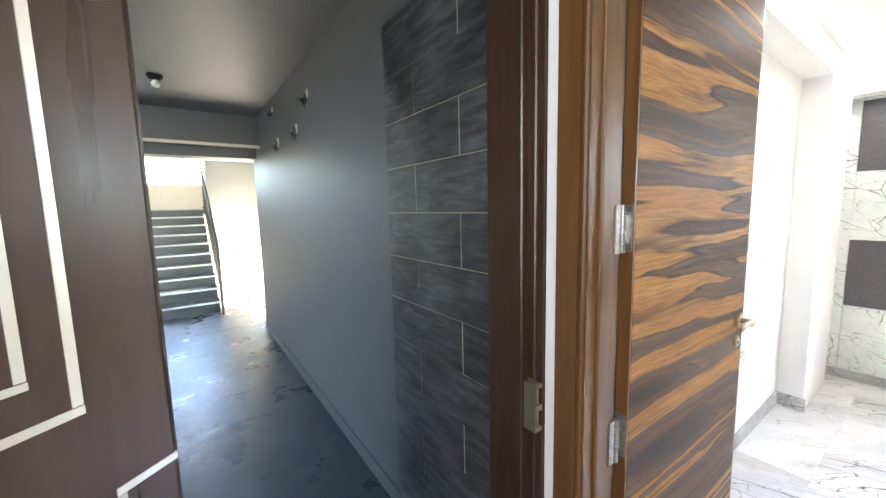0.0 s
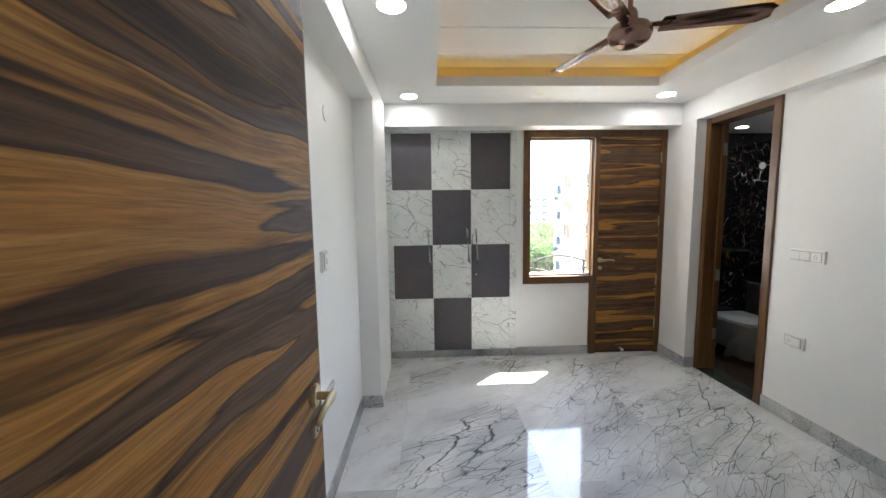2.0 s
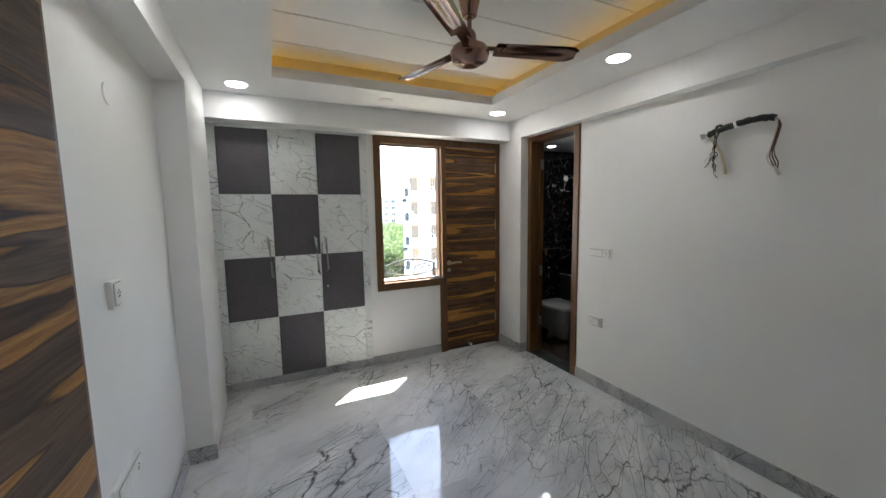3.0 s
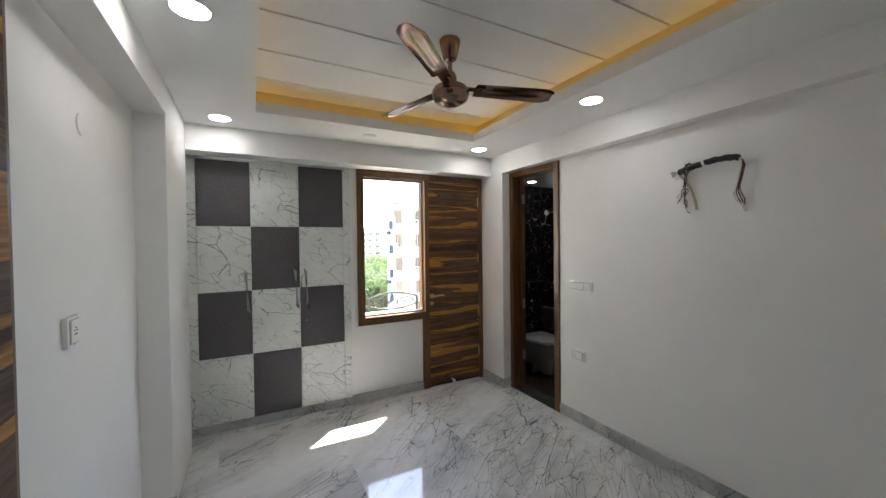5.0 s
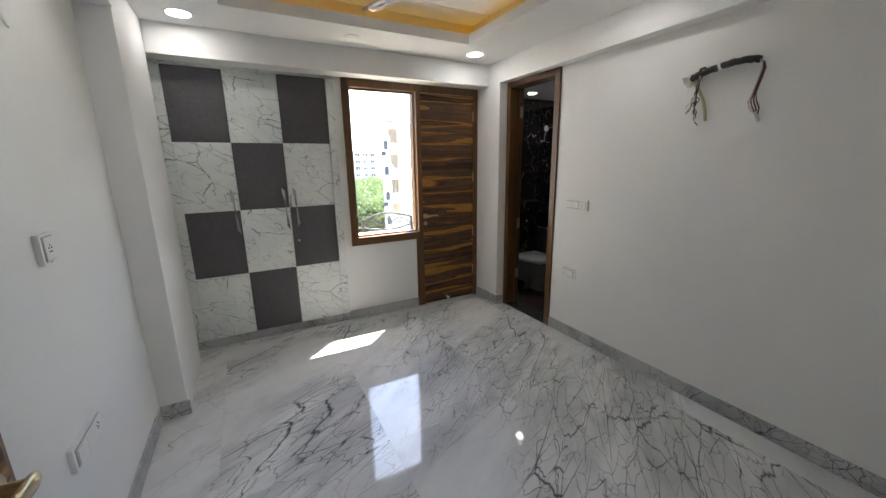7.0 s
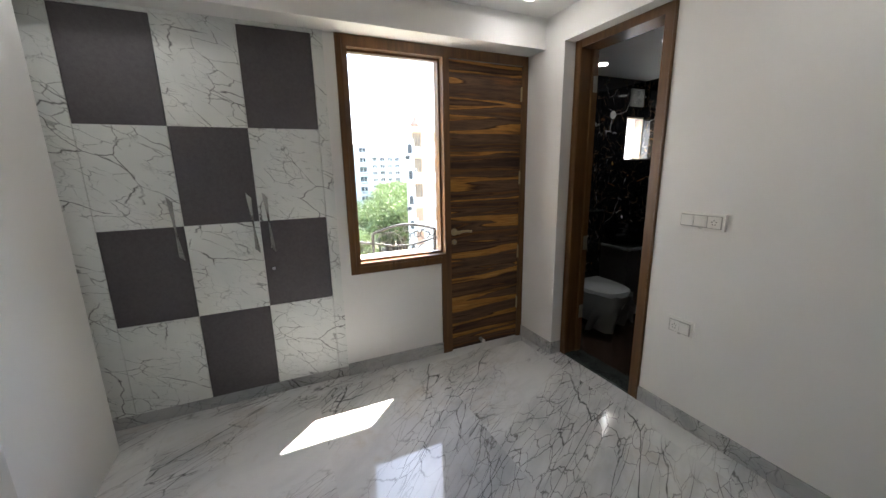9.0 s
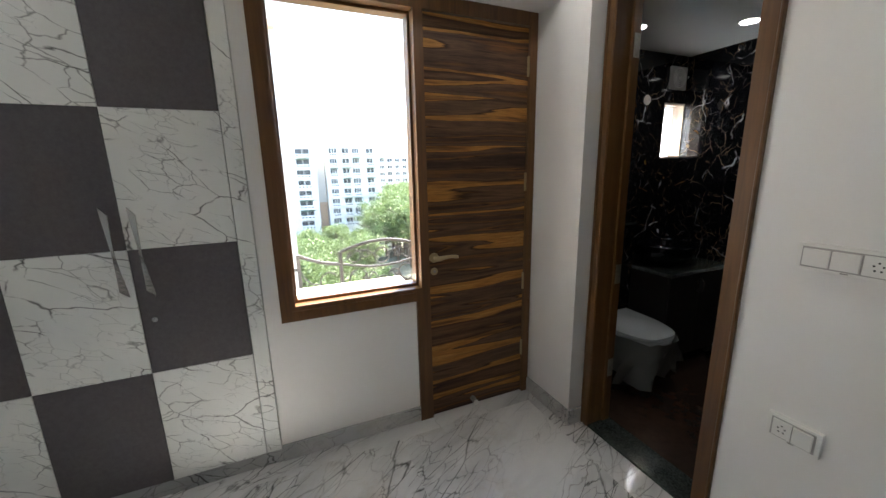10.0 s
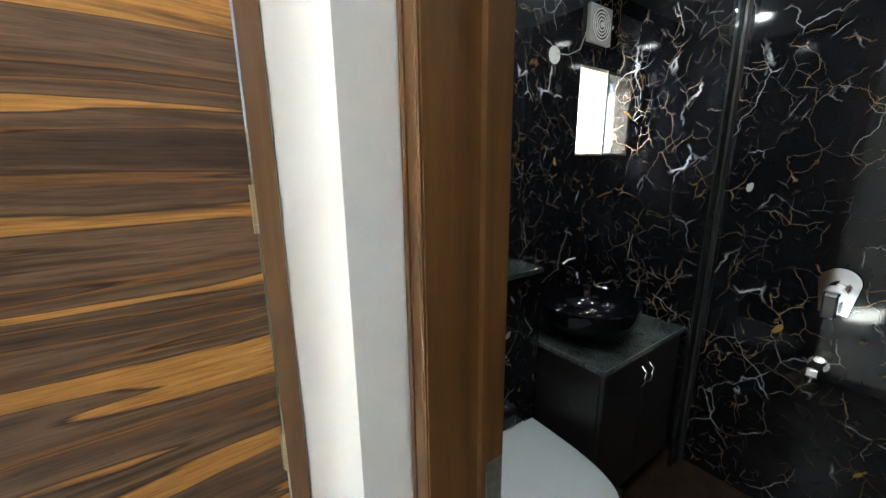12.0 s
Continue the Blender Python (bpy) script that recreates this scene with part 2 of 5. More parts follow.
def plain_wood(name, dark, light, rough=0.35):
    """Polished hardwood with upright grain."""
    m = material(name, light, rough)
    n = Nodes(m)
    p = n.place((1, 1, 0.06))
    g = n.noise(n.wobble(p, 6.0, 0.05), 38, 6.0, 0.6, 0.4)
    n.color(n.ramp(g.outputs["Fac"], [(0.3, dark), (0.7, light)]))
    n.rough(g.outputs["Fac"], rough - 0.08, rough + 0.08)
    n.bump(g.outputs["Fac"], 0.08, 0.003)
    return m


def speckled(name, a, b, scale, rough, bump=0.0):
    m = material(name, a, rough)
    n = Nodes(m)
    p = n.place()
    g = n.noise(p, scale, 6.0, 0.65)
    big = n.noise(p, scale * 0.08, 3.0)
    k = n.maths("ADD", n.maths("MULTIPLY", g.outputs["Fac"], 0.7), n.maths("MULTIPLY", big.outputs["Fac"], 0.3))
    n.color(n.ramp(k, [(0.35, a), (0.65, b)]))
    if bump:
        n.bump(g.outputs["Fac"], bump, 0.01)
    return m


def glowing(name, color, strength):
    m = material(name, color, 0.5)
    b = m.node_tree.nodes["Principled BSDF"]
    b.inputs["Emission Color"].default_value = (*color, 1)
    b.inputs["Emission Strength"].default_value = strength
    return m


def clear_glass(name, tint=(1, 1, 1), gloss=0.06):
    m = bpy.data.materials.new(name)
    m.use_nodes = True
    t = m.node_tree
    t.nodes.clear()
    out = t.nodes.new("ShaderNodeOutputMaterial")
    mx = t.nodes.new("ShaderNodeMixShader")
    tr = t.nodes.new("ShaderNodeBsdfTransparent")
    gl = t.nodes.new("ShaderNodeBsdfGlossy")
    tr.inputs[0].default_value = (*tint, 1)
    gl.inputs["Roughness"].default_value = 0.0
    mx.inputs[0].default_value = gloss
    t.links.new(tr.outputs[0], mx.inputs[1])
    t.links.new(gl.outputs[0], mx.inputs[2])
    t.links.new(mx.outputs[0], out.inputs[0])
    return m


M_WALL = paint("white_wall_paint", (0.82, 0.81, 0.79))
M_CEIL = paint("white_ceiling_paint", (0.84, 0.84, 0.83))
# yellow tone puts the light strip's glow into the upstand's paint
M_COVE = paint("cove_glow_paint", (0.83, 0.68, 0.34))
# grey paint, darkened further in place of the corridor's low light
M_CORR = paint("dimmed_corridor_paint", (0.118, 0.120, 0.127))
M_FLOOR = marble_floor("white_marble")
M_LAM = marble_laminate("marble_laminate")
M_GREY = speckled("grey_laminate", (0.075, 0.067, 0.073), (0.105, 0.095, 0.102), 60, 0.42)
M_BLACK = black_marble("black_marble")
M_VEN_X = veneer("veneer_entry", 0, 10.5, 0.045, (0.3, 0, 0.37), 0.022)
M_VEN_Y = veneer("veneer_balcony", 1, 10.5, 0.02, (0, 0.6, 0.15), 0.026)
M_FRAME = plain_wood("polished_frame_wood", (0.085, 0.037, 0.012), (0.158, 0.073, 0.022))
M_DARKFRAME = plain_wood("dark_frame_wood", (0.030, 0.014, 0.008), (0.055, 0.026, 0.015))
M_LEAF = plain_wood("brown_door_wood", (0.044, 0.024, 0.018), (0.062, 0.033, 0.024), 0.3)
M_INLAY = material("silver_inlay", (0.75, 0.72, 0.66), 0.3, 0.7)
M_STEEL = speckled("brushed_steel", (0.24, 0.23, 0.21), (0.42, 0.41, 0.38), 70, 0.32)
M_STEEL.node_tree.nodes["Principled BSDF"].inputs["Metallic"].default_value = 0.75
M_CHROME = material("chrome", (0.85, 0.85, 0.86), 0.08, 1.0)
M_SATIN = material("satin_steel", (0.50, 0.50, 0.49), 0.24, 1.0)
M_BRASS = material("antique_brass", (0.42, 0.34, 0.21), 0.3, 0.85)
M_BRONZE = material("bronze_fan", (0.29, 0.185, 0.15), 0.20, 1.0)
M_PLASTIC = material("white_plastic", (0.80, 0.79, 0.76), 0.3)
M_CERAMIC = material("white_ceramic", (0.62, 0.65, 0.66), 0.1)
M_CORRFLOOR = speckled("corridor_stone", (0.032, 0.039, 0.056), (0.075, 0.086, 0.105), 7, 0.36)
cfl = Nodes(M_CORRFLOOR)
cfw = cfl.noise(cfl.wobble(cfl.place(), 2.0, 0.3), 2.6, 7.0, 0.68)
cfl.rough(cfw.outputs["Fac"], 0.02, 0.62)
cfl.bump(cfl.noise(cfl.place(), 9.0, 6.0, 0.6).outputs["Fac"], 0.35, 0.012)
M_CLAD = material("slate_plank_tile", (0.07, 0.07, 0.075), 0.42)
clad = Nodes(M_CLAD)
cp = clad.wobble(clad.place((1, 0.18, 1)), 5.0, 0.03)
cg = clad.noise(cp, 34, 7.0, 0.7, 0.4)
cb = clad.noise(clad.place(), 3.5, 4.0)
ck = clad.maths("ADD", clad.maths("MULTIPLY", cg.outputs["Fac"], 0.65), clad.maths("MULTIPLY", cb.outputs["Fac"], 0.35))
clad.color(clad.ramp(ck, [(0.33, (0.008, 0.008, 0.009)), (0.43, (0.030, 0.031, 0.033)), (0.52, (0.060, 0.062, 0.066)), (0.62, (0.115, 0.119, 0.127))]))
clad.bump(cg.outputs["Fac"], 0.6, 0.006)
M_GROUT = speckled("pale_grout", (0.44, 0.39, 0.27), (0.54, 0.49, 0.36), 60, 0.8)
M_BATHFLOOR = speckled("brown_bath_tile", (0.036, 0.021, 0.015), (0.062, 0.037, 0.026), 14, 0.25)
M_GRANITE = speckled("black_granite", (0.008, 0.010, 0.010), (0.085, 0.10, 0.095), 110, 0.12)
M_VANITY = speckled("charcoal_laminate", (0.030, 0.027, 0.026), (0.045, 0.042, 0.040), 40, 0.3)
M_BLACKGLOSS = material("black_ceramic", (0.006, 0.006, 0.009), 0.06)
M_RUBBER = speckled("dark_gap_rubber", (0.012, 0.018, 0.024), (0.022, 0.03, 0.038), 50, 0.5)
M_LED = glowing("downlight_led", (1.0, 0.985, 0.96), 3.9)
M_LED_BATH = glowing("bathroom_led", (1.0, 0.985, 0.96), 4.2)
M_WARM = glowing("warm_cove_strip", (1.0, 0.62, 0.11), 0.20)
M_GLASS = clear_glass("window_glass", (0.98, 0.99, 0.99), 0.05)
M_SHOWER = clear_glass("shower_glass", (0.86, 0.90, 0.90), 0.10)
M_IRON = material("wrought_iron", (0.035, 0.03, 0.028), 0.5, 0.4)
M_CABLE = material("black_cable", (0.012, 0.012, 0.012), 0.5)
M_STAIR = speckled("dark_stair_granite", (0.018, 0.022, 0.022), (0.045, 0.052, 0.052), 50, 0.3)
M_NOSING = speckled("pale_nosing", (0.40, 0.42, 0.42), (0.52, 0.54, 0.54), 30, 0.4)
# soffit's shade is put into this dark grey base colour
M_SOFFIT = paint("shaded_soffit_paint", (0.14, 0.137, 0.13), 0.8)
M_CREAM = paint("cream_render", (0.72, 0.66, 0.56), 0.8)


# ---- mesh helpers ----
def box(x0, x1, y0, y1, z0, z1, bevel=0.0, bm=None):
    bm = bm or bmesh.new()
    r = bmesh.ops.create_cube(bm, size=1)
    bmesh.ops.scale(bm, verts=r["verts"], vec=(abs(x1 - x0), abs(y1 - y0), abs(z1 - z0)))
    bmesh.ops.translate(bm, verts=r["verts"], vec=((x0 + x1) / 2, (y0 + y1) / 2, (z0 + z1) / 2))
    if bevel:
        vs = set(r["verts"])
        bmesh.ops.bevel(bm, geom=[e for e in bm.edges if e.verts[0] in vs and e.verts[1] in vs], offset=bevel, segments=2, affect="EDGES", profile=0.5)
    return bm


def boxes(*rows):
    bm = bmesh.new()
    for r in rows:
        box(*r, bm=bm)
    return bm


def cyl(c, r, h, axis="z", r2=None, n=24, bm=None, bevel=0.0):
    """A round bar from c along an axis, over the length h."""
    bm = bm or bmesh.new()
    res = bmesh.ops.create_cone(bm, cap_ends=True, segments=n, radius1=r, radius2=r if r2 is None else r2, depth=abs(h))
    vs = res["verts"]
    if bevel:
        caps = [e for e in bm.edges if e.verts[0] in vs and e.verts[1] in vs and abs(e.verts[0].co.z - e.verts[1].co.z) < 1e-6]
        vs = list({v for f in bmesh.ops.bevel(bm, geom=caps, offset=bevel, segments=2, affect="EDGES")["faces"] for v in f.verts} | {v for v in vs if v.is_valid})
    bmesh.ops.translate(bm, verts=vs, vec=(0, 0, h / 2))
    if axis == "x":
        bmesh.ops.rotate(bm, verts=vs, matrix=Matrix.Rotation(radians(90), 3, "Y"))
    elif axis == "y":
        bmesh.ops.rotate(bm, verts=vs, matrix=Matrix.Rotation(radians(-90), 3, "X"))
    bmesh.ops.translate(bm, verts=vs, vec=c)
    return bm


def lathe(c, profile, n=32, bm=None):
    """A turned body round the upright through c from (radius, height) pairs."""
    bm = bm or bmesh.new()
    rings = []
    for r, z in profile:
        rings.append([bm.verts.new((c[0] + r * math.cos(2 * math.pi * k / n), c[1] + r * math.sin(2 * math.pi * k / n), c[2] + z)) for k in range(n)])
    for a, b in zip(rings, rings[1:]):
        for k in range(n):
            bm.faces.new((a[k], a[(k + 1) % n], b[(k + 1) % n], b[k]))
    bm.faces.new(rings[0][::-1])
    bm.faces.new(rings[-1])
    return bm


def tube(points, r, n=8, bm=None):
    """A round rod through points."""
    bm = bm or bmesh.new()
    pts = [Vector(p) for p in points]
    rings = []
    for k, p in enumerate(pts):
        d = (pts[min(k + 1, len(pts) - 1)] - pts[max(k - 1, 0)]).normalized()
        side = d.cross(Vector((0.13, 0.27, 0.95)))
        if side.length < 1e-3:
            side = d.cross(Vector((1, 0, 0)))
        side.normalize()
        up = side.cross(d)
        rings.append([bm.verts.new(p + r * (math.cos(2 * math.pi * q / n) * side + math.sin(2 * math.pi * q / n) * up)) for q in range(n)])
    for a, b in zip(rings, rings[1:]):
        for q in range(n):
            bm.faces.new((a[q], a[(q + 1) % n], b[(q + 1) % n], b[q]))
    bm.faces.new(rings[0][::-1])
    bm.faces.new(rings[-1])
    return bm


def finish(bm, name, mat, smooth):
    bmesh.ops.recalc_face_normals(bm, faces=bm.faces)
    me = bpy.data.meshes.new(name)
    bm.to_mesh(me)
    bm.free()
    me.materials.append(mat)
    if smooth:
        me.shade_smooth()
        me.set_sharp_from_angle(angle=radians(40))
    return me


def part(name, bm, mat, parent, label="", smooth=False):
    """One mesh object, drawn in world metres, under a thing or a part."""
    origin = parent.matrix_world.translation if parent.parent is None else parent.parent.matrix_world.translation + parent.location
    bmesh.ops.translate(bm, verts=bm.verts, vec=-origin)
    ob = new(name, finish(bm, name, mat, smooth))
    ob.parent = parent
    return tagged(ob, label)


def thing(name, at, label, category, group="", kind=""):
    ob = new(name)
    ob.empty_display_size = 0.05
    ob.location = at
    ob.matrix_world = Matrix.Translation(at)
    return tagged(ob, label, category, group, kind)


def single(name, bm, mat, label, category, group="", smooth=False):
    return tagged(new(name, finish(bm, name, mat, smooth)), label, category, group)


def structure(name, bm, mat, label="", smooth=False):
    return tagged(new(name, finish(bm, name, mat, smooth)), label, name.split("_")[0], "", "structure")


# ---- the bedroom's shell ----
XE, YR, YL, XW, C = 4.665, -1.955, 0.925, 1.27, 2.355
wall_east = structure("wall_east", boxes(
    (XE, 4.90, -0.485, -0.42, 0, 2.70), (XE, 4.90, -1.14, -0.485, 0, 0.714), (XE, 4.90, -1.855, -0.485, 2.20, 2.70),
    (XE, 4.90, -2.08, -1.855, 0, 2.70), (5.22, 5.30, -0.42, YL, 0, 2.70), (4.66, 5.22, -0.42, YL, 2.205, 2.70),
    (4.90, 5.30, -0.50, -0.42, 0, 2.70)), M_WALL, "white painted wall with window and balcony door")
wall_south = structure("wall_south", boxes(
    (1.15, 3.61, -2.075, YR, 0, 2.70), (4.28, XE, -2.075, YR, 0, 2.70), (3.61, 4.28, -2.075, YR, 2.185, 2.70),
    (4.285, XE, YR, -1.86, 0, 2.70), (1.27, 4.285, YR, -1.86, 2.168, 2.70)), M_WALL, "white painted wall with beam and corner column")
wall_north = structure("wall_north", boxes(
    (XW, 5.30, YL, 1.10, 0, 2.70), (3.775, 4.465, 0.785, YL, 0, 2.70), (XW, 3.775, 0.778, YL, 2.19, 2.70)), M_WALL, "white painted wall with pillar and beam")
wall_west = structure("wall_west", boxes(
    (1.12, XW, 0.758, 0.80, 0, 2.70), (1.175, XW, 0.80, 0.992, 0, 2.70), (1.20, XW, 0.992, 1.10, 0, 2.70), (1.12, XW, -2.6, -0.13, 0, 2.70), (1.12, XW, -0.13, 0.758, 2.17, 2.70)), M_WALL, "white painted wall with the bedroom doorway")
structure("bulkhead_trim", box(4.47, XE, -1.86, YL, 2.165, 2.70), M_WALL, "white bulkhead over wardrobe and window")
floor = structure("floor", boxes((-2.0, 1.2, -2.6, 0.80, -0.2, -0.0008), (1.2, 4.90, -1.96, 0.925, -0.2, -0.0008)), M_FLOOR, "polished white marble floor with grey veins")

# false ceiling: a lowered ring round a raised tray with a lit cove
TX0, TX1, TY0, TY1 = 1.82, 4.02, -1.354, 0.341
ceiling = structure("ceiling", boxes(
    (XW, TX0, -1.86, 0.778, C, C + 0.07), (TX1, 4.47, -1.86, 0.785, C, C + 0.07), (TX0, TX1, -1.86, TY0, C, C + 0.07), (TX0, TX1, TY1, 0.778, C, C + 0.07),
    (XW, XE, YR, YL, 2.62, 2.72)), M_CEIL, "white false ceiling with a raised tray")

# ---- foyer and corridor ----
structure("wall_foyer_west", box(-0.50, -0.35, -2.6, 0.82, 0, 2.7), M_WALL, "white foyer wall")
structure("wall_foyer_south", box(-0.50, 1.12, -2.7, -2.6, 0, 2.7), M_WALL, "white foyer wall")
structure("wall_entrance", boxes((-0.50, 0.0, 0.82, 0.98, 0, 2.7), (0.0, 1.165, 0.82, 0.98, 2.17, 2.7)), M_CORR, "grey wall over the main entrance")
structure("ceiling_foyer", box(-0.35, 1.12, -2.6, 0.82, 2.5, 2.6), M_CEIL, "white foyer ceiling")
structure("floor_corridor", boxes((-1.5, 1.2, 0.80, 6.6, -0.2, -0.004), (1.2, 2.1, 5.15, 7.0, -0.2, -0.004)), M_CORRFLOOR, "worn blue-grey stone corridor floor")
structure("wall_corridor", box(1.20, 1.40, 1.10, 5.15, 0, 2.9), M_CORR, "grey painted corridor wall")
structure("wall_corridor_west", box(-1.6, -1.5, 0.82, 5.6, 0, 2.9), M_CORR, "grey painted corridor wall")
# unseen slab, added to keep sun off the stair and corridor
structure("roof_slab", box(-1.6, 5.30, -4.2, 5.3, 2.92, 3.08), M_CORR, "unseen slab added above the flat to block sun")
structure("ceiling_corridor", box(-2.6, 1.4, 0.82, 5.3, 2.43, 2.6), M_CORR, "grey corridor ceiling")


# ---- skirting, joinery ----
# floor marble at 0.72 tone: dimmer light on upright faces put into colour
M_SKIRT = marble_floor("shaded_skirting_marble", 0.72)
for row in ((XW, 3.61, YR, YR + 0.012), (4.285, XE, -1.86, -1.848), (4.273, 4.285, -1.955, -1.848), (2.06, 3.775, YL - 0.012, YL), (3.763, 3.775, 0.773, YL - 0.012)):
    structure("baseboard", box(*row, 0, 0.09, 0.002), M_SKIRT, "grey-veined marble skirting")
structure("baseboard", box(4.652, XE, -1.14, -0.42, 0, 0.085, 0.002), M_SKIRT, "grey-veined marble skirting")


def lever_handle(parent, x, y, z, axis, reach, mat, side):
    """A lever on a round rose; axis x: the leaf's face looks along x, else along y. side: +1 or -1, where the face looks."""
    def at(a, b, c):
        # a along the leaf, b out of it, c up
        return (x + side * b, y + a, z + c) if axis == "x" else (x + a, y + side * b, z + c)
    rose = cyl((0, 0, 0), 0.026, 0.012, axis, bevel=0.003)
    bmesh.ops.translate(rose, verts=rose.verts, vec=at(0, 0, 0) if side > 0 else at(0, 0.012, 0))
    part("rose", rose, mat, parent, smooth=True)
    s = 1 if reach > 0 else -1
    n = abs(reach)
    lever = tube([at(0, 0.0, 0), at(0, 0.02, 0), at(0, 0.042, 0)], 0.009, 12)
    rings = []
    for q, h, th, lift in ((-0.14, 0.003, 0.002, 0), (-0.12, 0.009, 0.005, 0), (-0.02, 0.0135, 0.0065, 0), (0.15, 0.0135, 0.007, 0.001), (0.35, 0.0105, 0.007, 0.004), (0.55, 0.0085, 0.007, 0.006), (0.75, 0.0085, 0.007, 0.005), (0.92, 0.0095, 0.0065, 0.001), (0.98, 0.0075, 0.005, 0), (1.0, 0.003, 0.002, 0)):
        rings.append([lever.verts.new(at(s * n * q, 0.045 + th * math.cos(2 * math.pi * k / 14), lift + h * math.sin(2 * math.pi * k / 14))) for k in range(14)])
    for r0, r1 in zip(rings, rings[1:]):
        for k in range(14):
            lever.faces.new((r0[k], r0[(k + 1) % 14], r1[(k + 1) % 14], r1[k]))
    lever.faces.new(rings[0])
    lever.faces.new(rings[-1])
    bmesh.ops.recalc_face_normals(lever, faces=lever.faces)
    part("lever", lever, mat, parent, smooth=True)
    k = cyl((0, 0, 0), 0.020, 0.008, axis, bevel=0.002)
    bmesh.ops.translate(k, verts=k.verts, vec=at(0.0, 0, -0.075) if side > 0 else at(0.0, 0.008, -0.075))
    part("keyhole_rose", k, mat, parent, smooth=True)
    k2 = cyl((0, 0, 0), 0.007, 0.012, axis)
    bmesh.ops.translate(k2, verts=k2.verts, vec=at(0.0, 0, -0.075) if side > 0 else at(0.0, 0.012, -0.075))
    part("cylinder", k2, M_STEEL, parent, smooth=True)


def hinge_y(parent, x, y, z, h=0.105):
    """A butt hinge: one plate on the jamb, the knuckles in the gap, one plate on the leaf's edge at x."""
    bm = box(x - 0.056, x - 0.036, y - 0.0035, y - 0.0004, z, z + h, 0.0006)
    for dz in (0.02, 0.085):
        cyl((x - 0.047, y - 0.0048, z + dz), 0.0045, 0.003, "y", n=10, bm=bm)
    ob = part("hinge", bm, M_STEEL, parent, "worn steel butt hinge")
    pin = bmesh.new()
    for k in range(5):
        cyl((x - 0.028, y - 0.002, z + k * h / 5 + 0.0006), 0.0065, h / 5 - 0.0012, n=12, bm=pin)
    part("knuckle", pin, M_STEEL, ob, smooth=True)
    wing = box(x - 0.0006, x + 0.0016, y - 0.0095, y + 0.0215, z, z + h, 0.0005)
    box(x - 0.030, x - 0.0007, y + 0.0005, y + 0.0030, z + 0.022, z + h - 0.022, bm=wing)
    for dz in (0.02, 0.052, 0.085):
        cyl((x - 0.0022, y + 0.004, z + dz), 0.0045, 0.003, "x", n=10, bm=wing)
    part("plate", wing, M_STEEL, ob)
    return ob


# bedroom door: frame in the west wall, leaf standing open along the north wall
door_1 = thing("door_1", (1.27, 0.69, 0), "open flush door in streaked dark veneer with brass lever", "door", kind="structure")
part("frame_jamb", boxes((1.108, 1.225, 0.690, 0.757, 0, 2.168), (1.098, 1.108, 0.705, 0.757, 0, 2.168), (1.225, 1.262, 0.712, 0.757, 0, 2.168)), M_FRAME, door_1, "polished brown wooden jamb")
part("frame_jamb", boxes((1.098, 1.262, -0.13, -0.065, 0, 2.168)), M_FRAME, door_1, "polished brown wooden jamb")
part("frame_head", boxes((1.098, 1.262, -0.065, 0.690, 2.105, 2.168)), M_FRAME, door_1, "polished brown wooden head")
part("frame_bead", tube([(1.108, 0.699, 0.0), (1.108, 0.699, 2.16)], 0.007), M_FRAME, door_1, smooth=True)
part("frame_bead", tube([(1.150, 0.6885, 0.0), (1.150, 0.6885, 2.1)], 0.006), M_FRAME, door_1, smooth=True)
part("gap_seal", box(1.2405, 1.2605, 0.7065, 0.7118, 0, 2.1), M_RUBBER, door_1, "dark gap beside the hinges")
part("leaf", box(1.272, 2.02, 0.678, 0.714, 0.012, 2.1, 0.0015), M_VEN_X, door_1, "dark veneer with streaming orange streaks")
part("leaf_edge", box(1.264, 1.2718, 0.679, 0.713, 0.012, 2.1), M_FRAME, door_1, "polished brown edge strip")
part("leaf_edge", box(2.0202, 2.028, 0.679, 0.713, 0.012, 2.1), M_FRAME, door_1, "polished brown edge strip")
for hz in (0.30, 0.83, 1.322, 1.86):
    hinge_y(door_1, 1.262, 0.6785 + 0.012, hz)
lever_handle(door_1, 1.962, 0.678, 1.03, "y", -0.11, M_BRASS, -1)

# main entrance frame
door_4 = thing("door_4", (1.13, 0.9, 0), "dark brown moulded frame of the main entrance", "door frame", kind="structure")
part("jamb", boxes((1.118, 1.165, 0.885, 0.992, 0, 2.17)), M_DARKFRAME, door_4)
part("jamb_stop", boxes((1.105, 1.165, 0.842, 0.885, 0, 2.17), (1.112, 1.165, 0.802, 0.842, 0, 2.17)), M_DARKFRAME, door_4)
for by, bx in ((0.888, 1.112), (0.860, 1.104), (0.824, 1.110)):
    part("bead", tube([(bx, by, 0), (bx, by, 2.17)], 0.006), M_DARKFRAME, door_4, smooth=True)
part("head", boxes((0.06, 1.105, 0.842, 0.885, 2.1, 2.17), (0.06, 1.118, 0.885, 0.992, 2.1, 2.17)), M_DARKFRAME, door_4)
part("jamb", boxes((0.0, 0.06, 0.802, 0.992, 0, 2.17)), M_DARKFRAME, door_4)
part("strike_plate", boxes((1.099, 1.104, 0.806, 0.836, 0.905, 1.02), (1.085, 1.104, 0.796, 0.806, 0.905, 0.915), (1.085, 1.104, 0.796, 0.806, 1.01, 1.02),
                                  (1.085, 1.104, 0.796, 0.806, 0.955, 0.968), (1.080, 1.085, 0.796, 0.830, 0.905, 1.02)), M_BRASS, door_4, "brass box strike of a rim lock")

# the brown leaf standing open in the foyer
LX, LY, LA = 0.435, 0.643, 218.0
leaf_m = Matrix.Translation((LX, LY, 0)) @ Matrix.Rotation(radians(LA), 4, "Z")


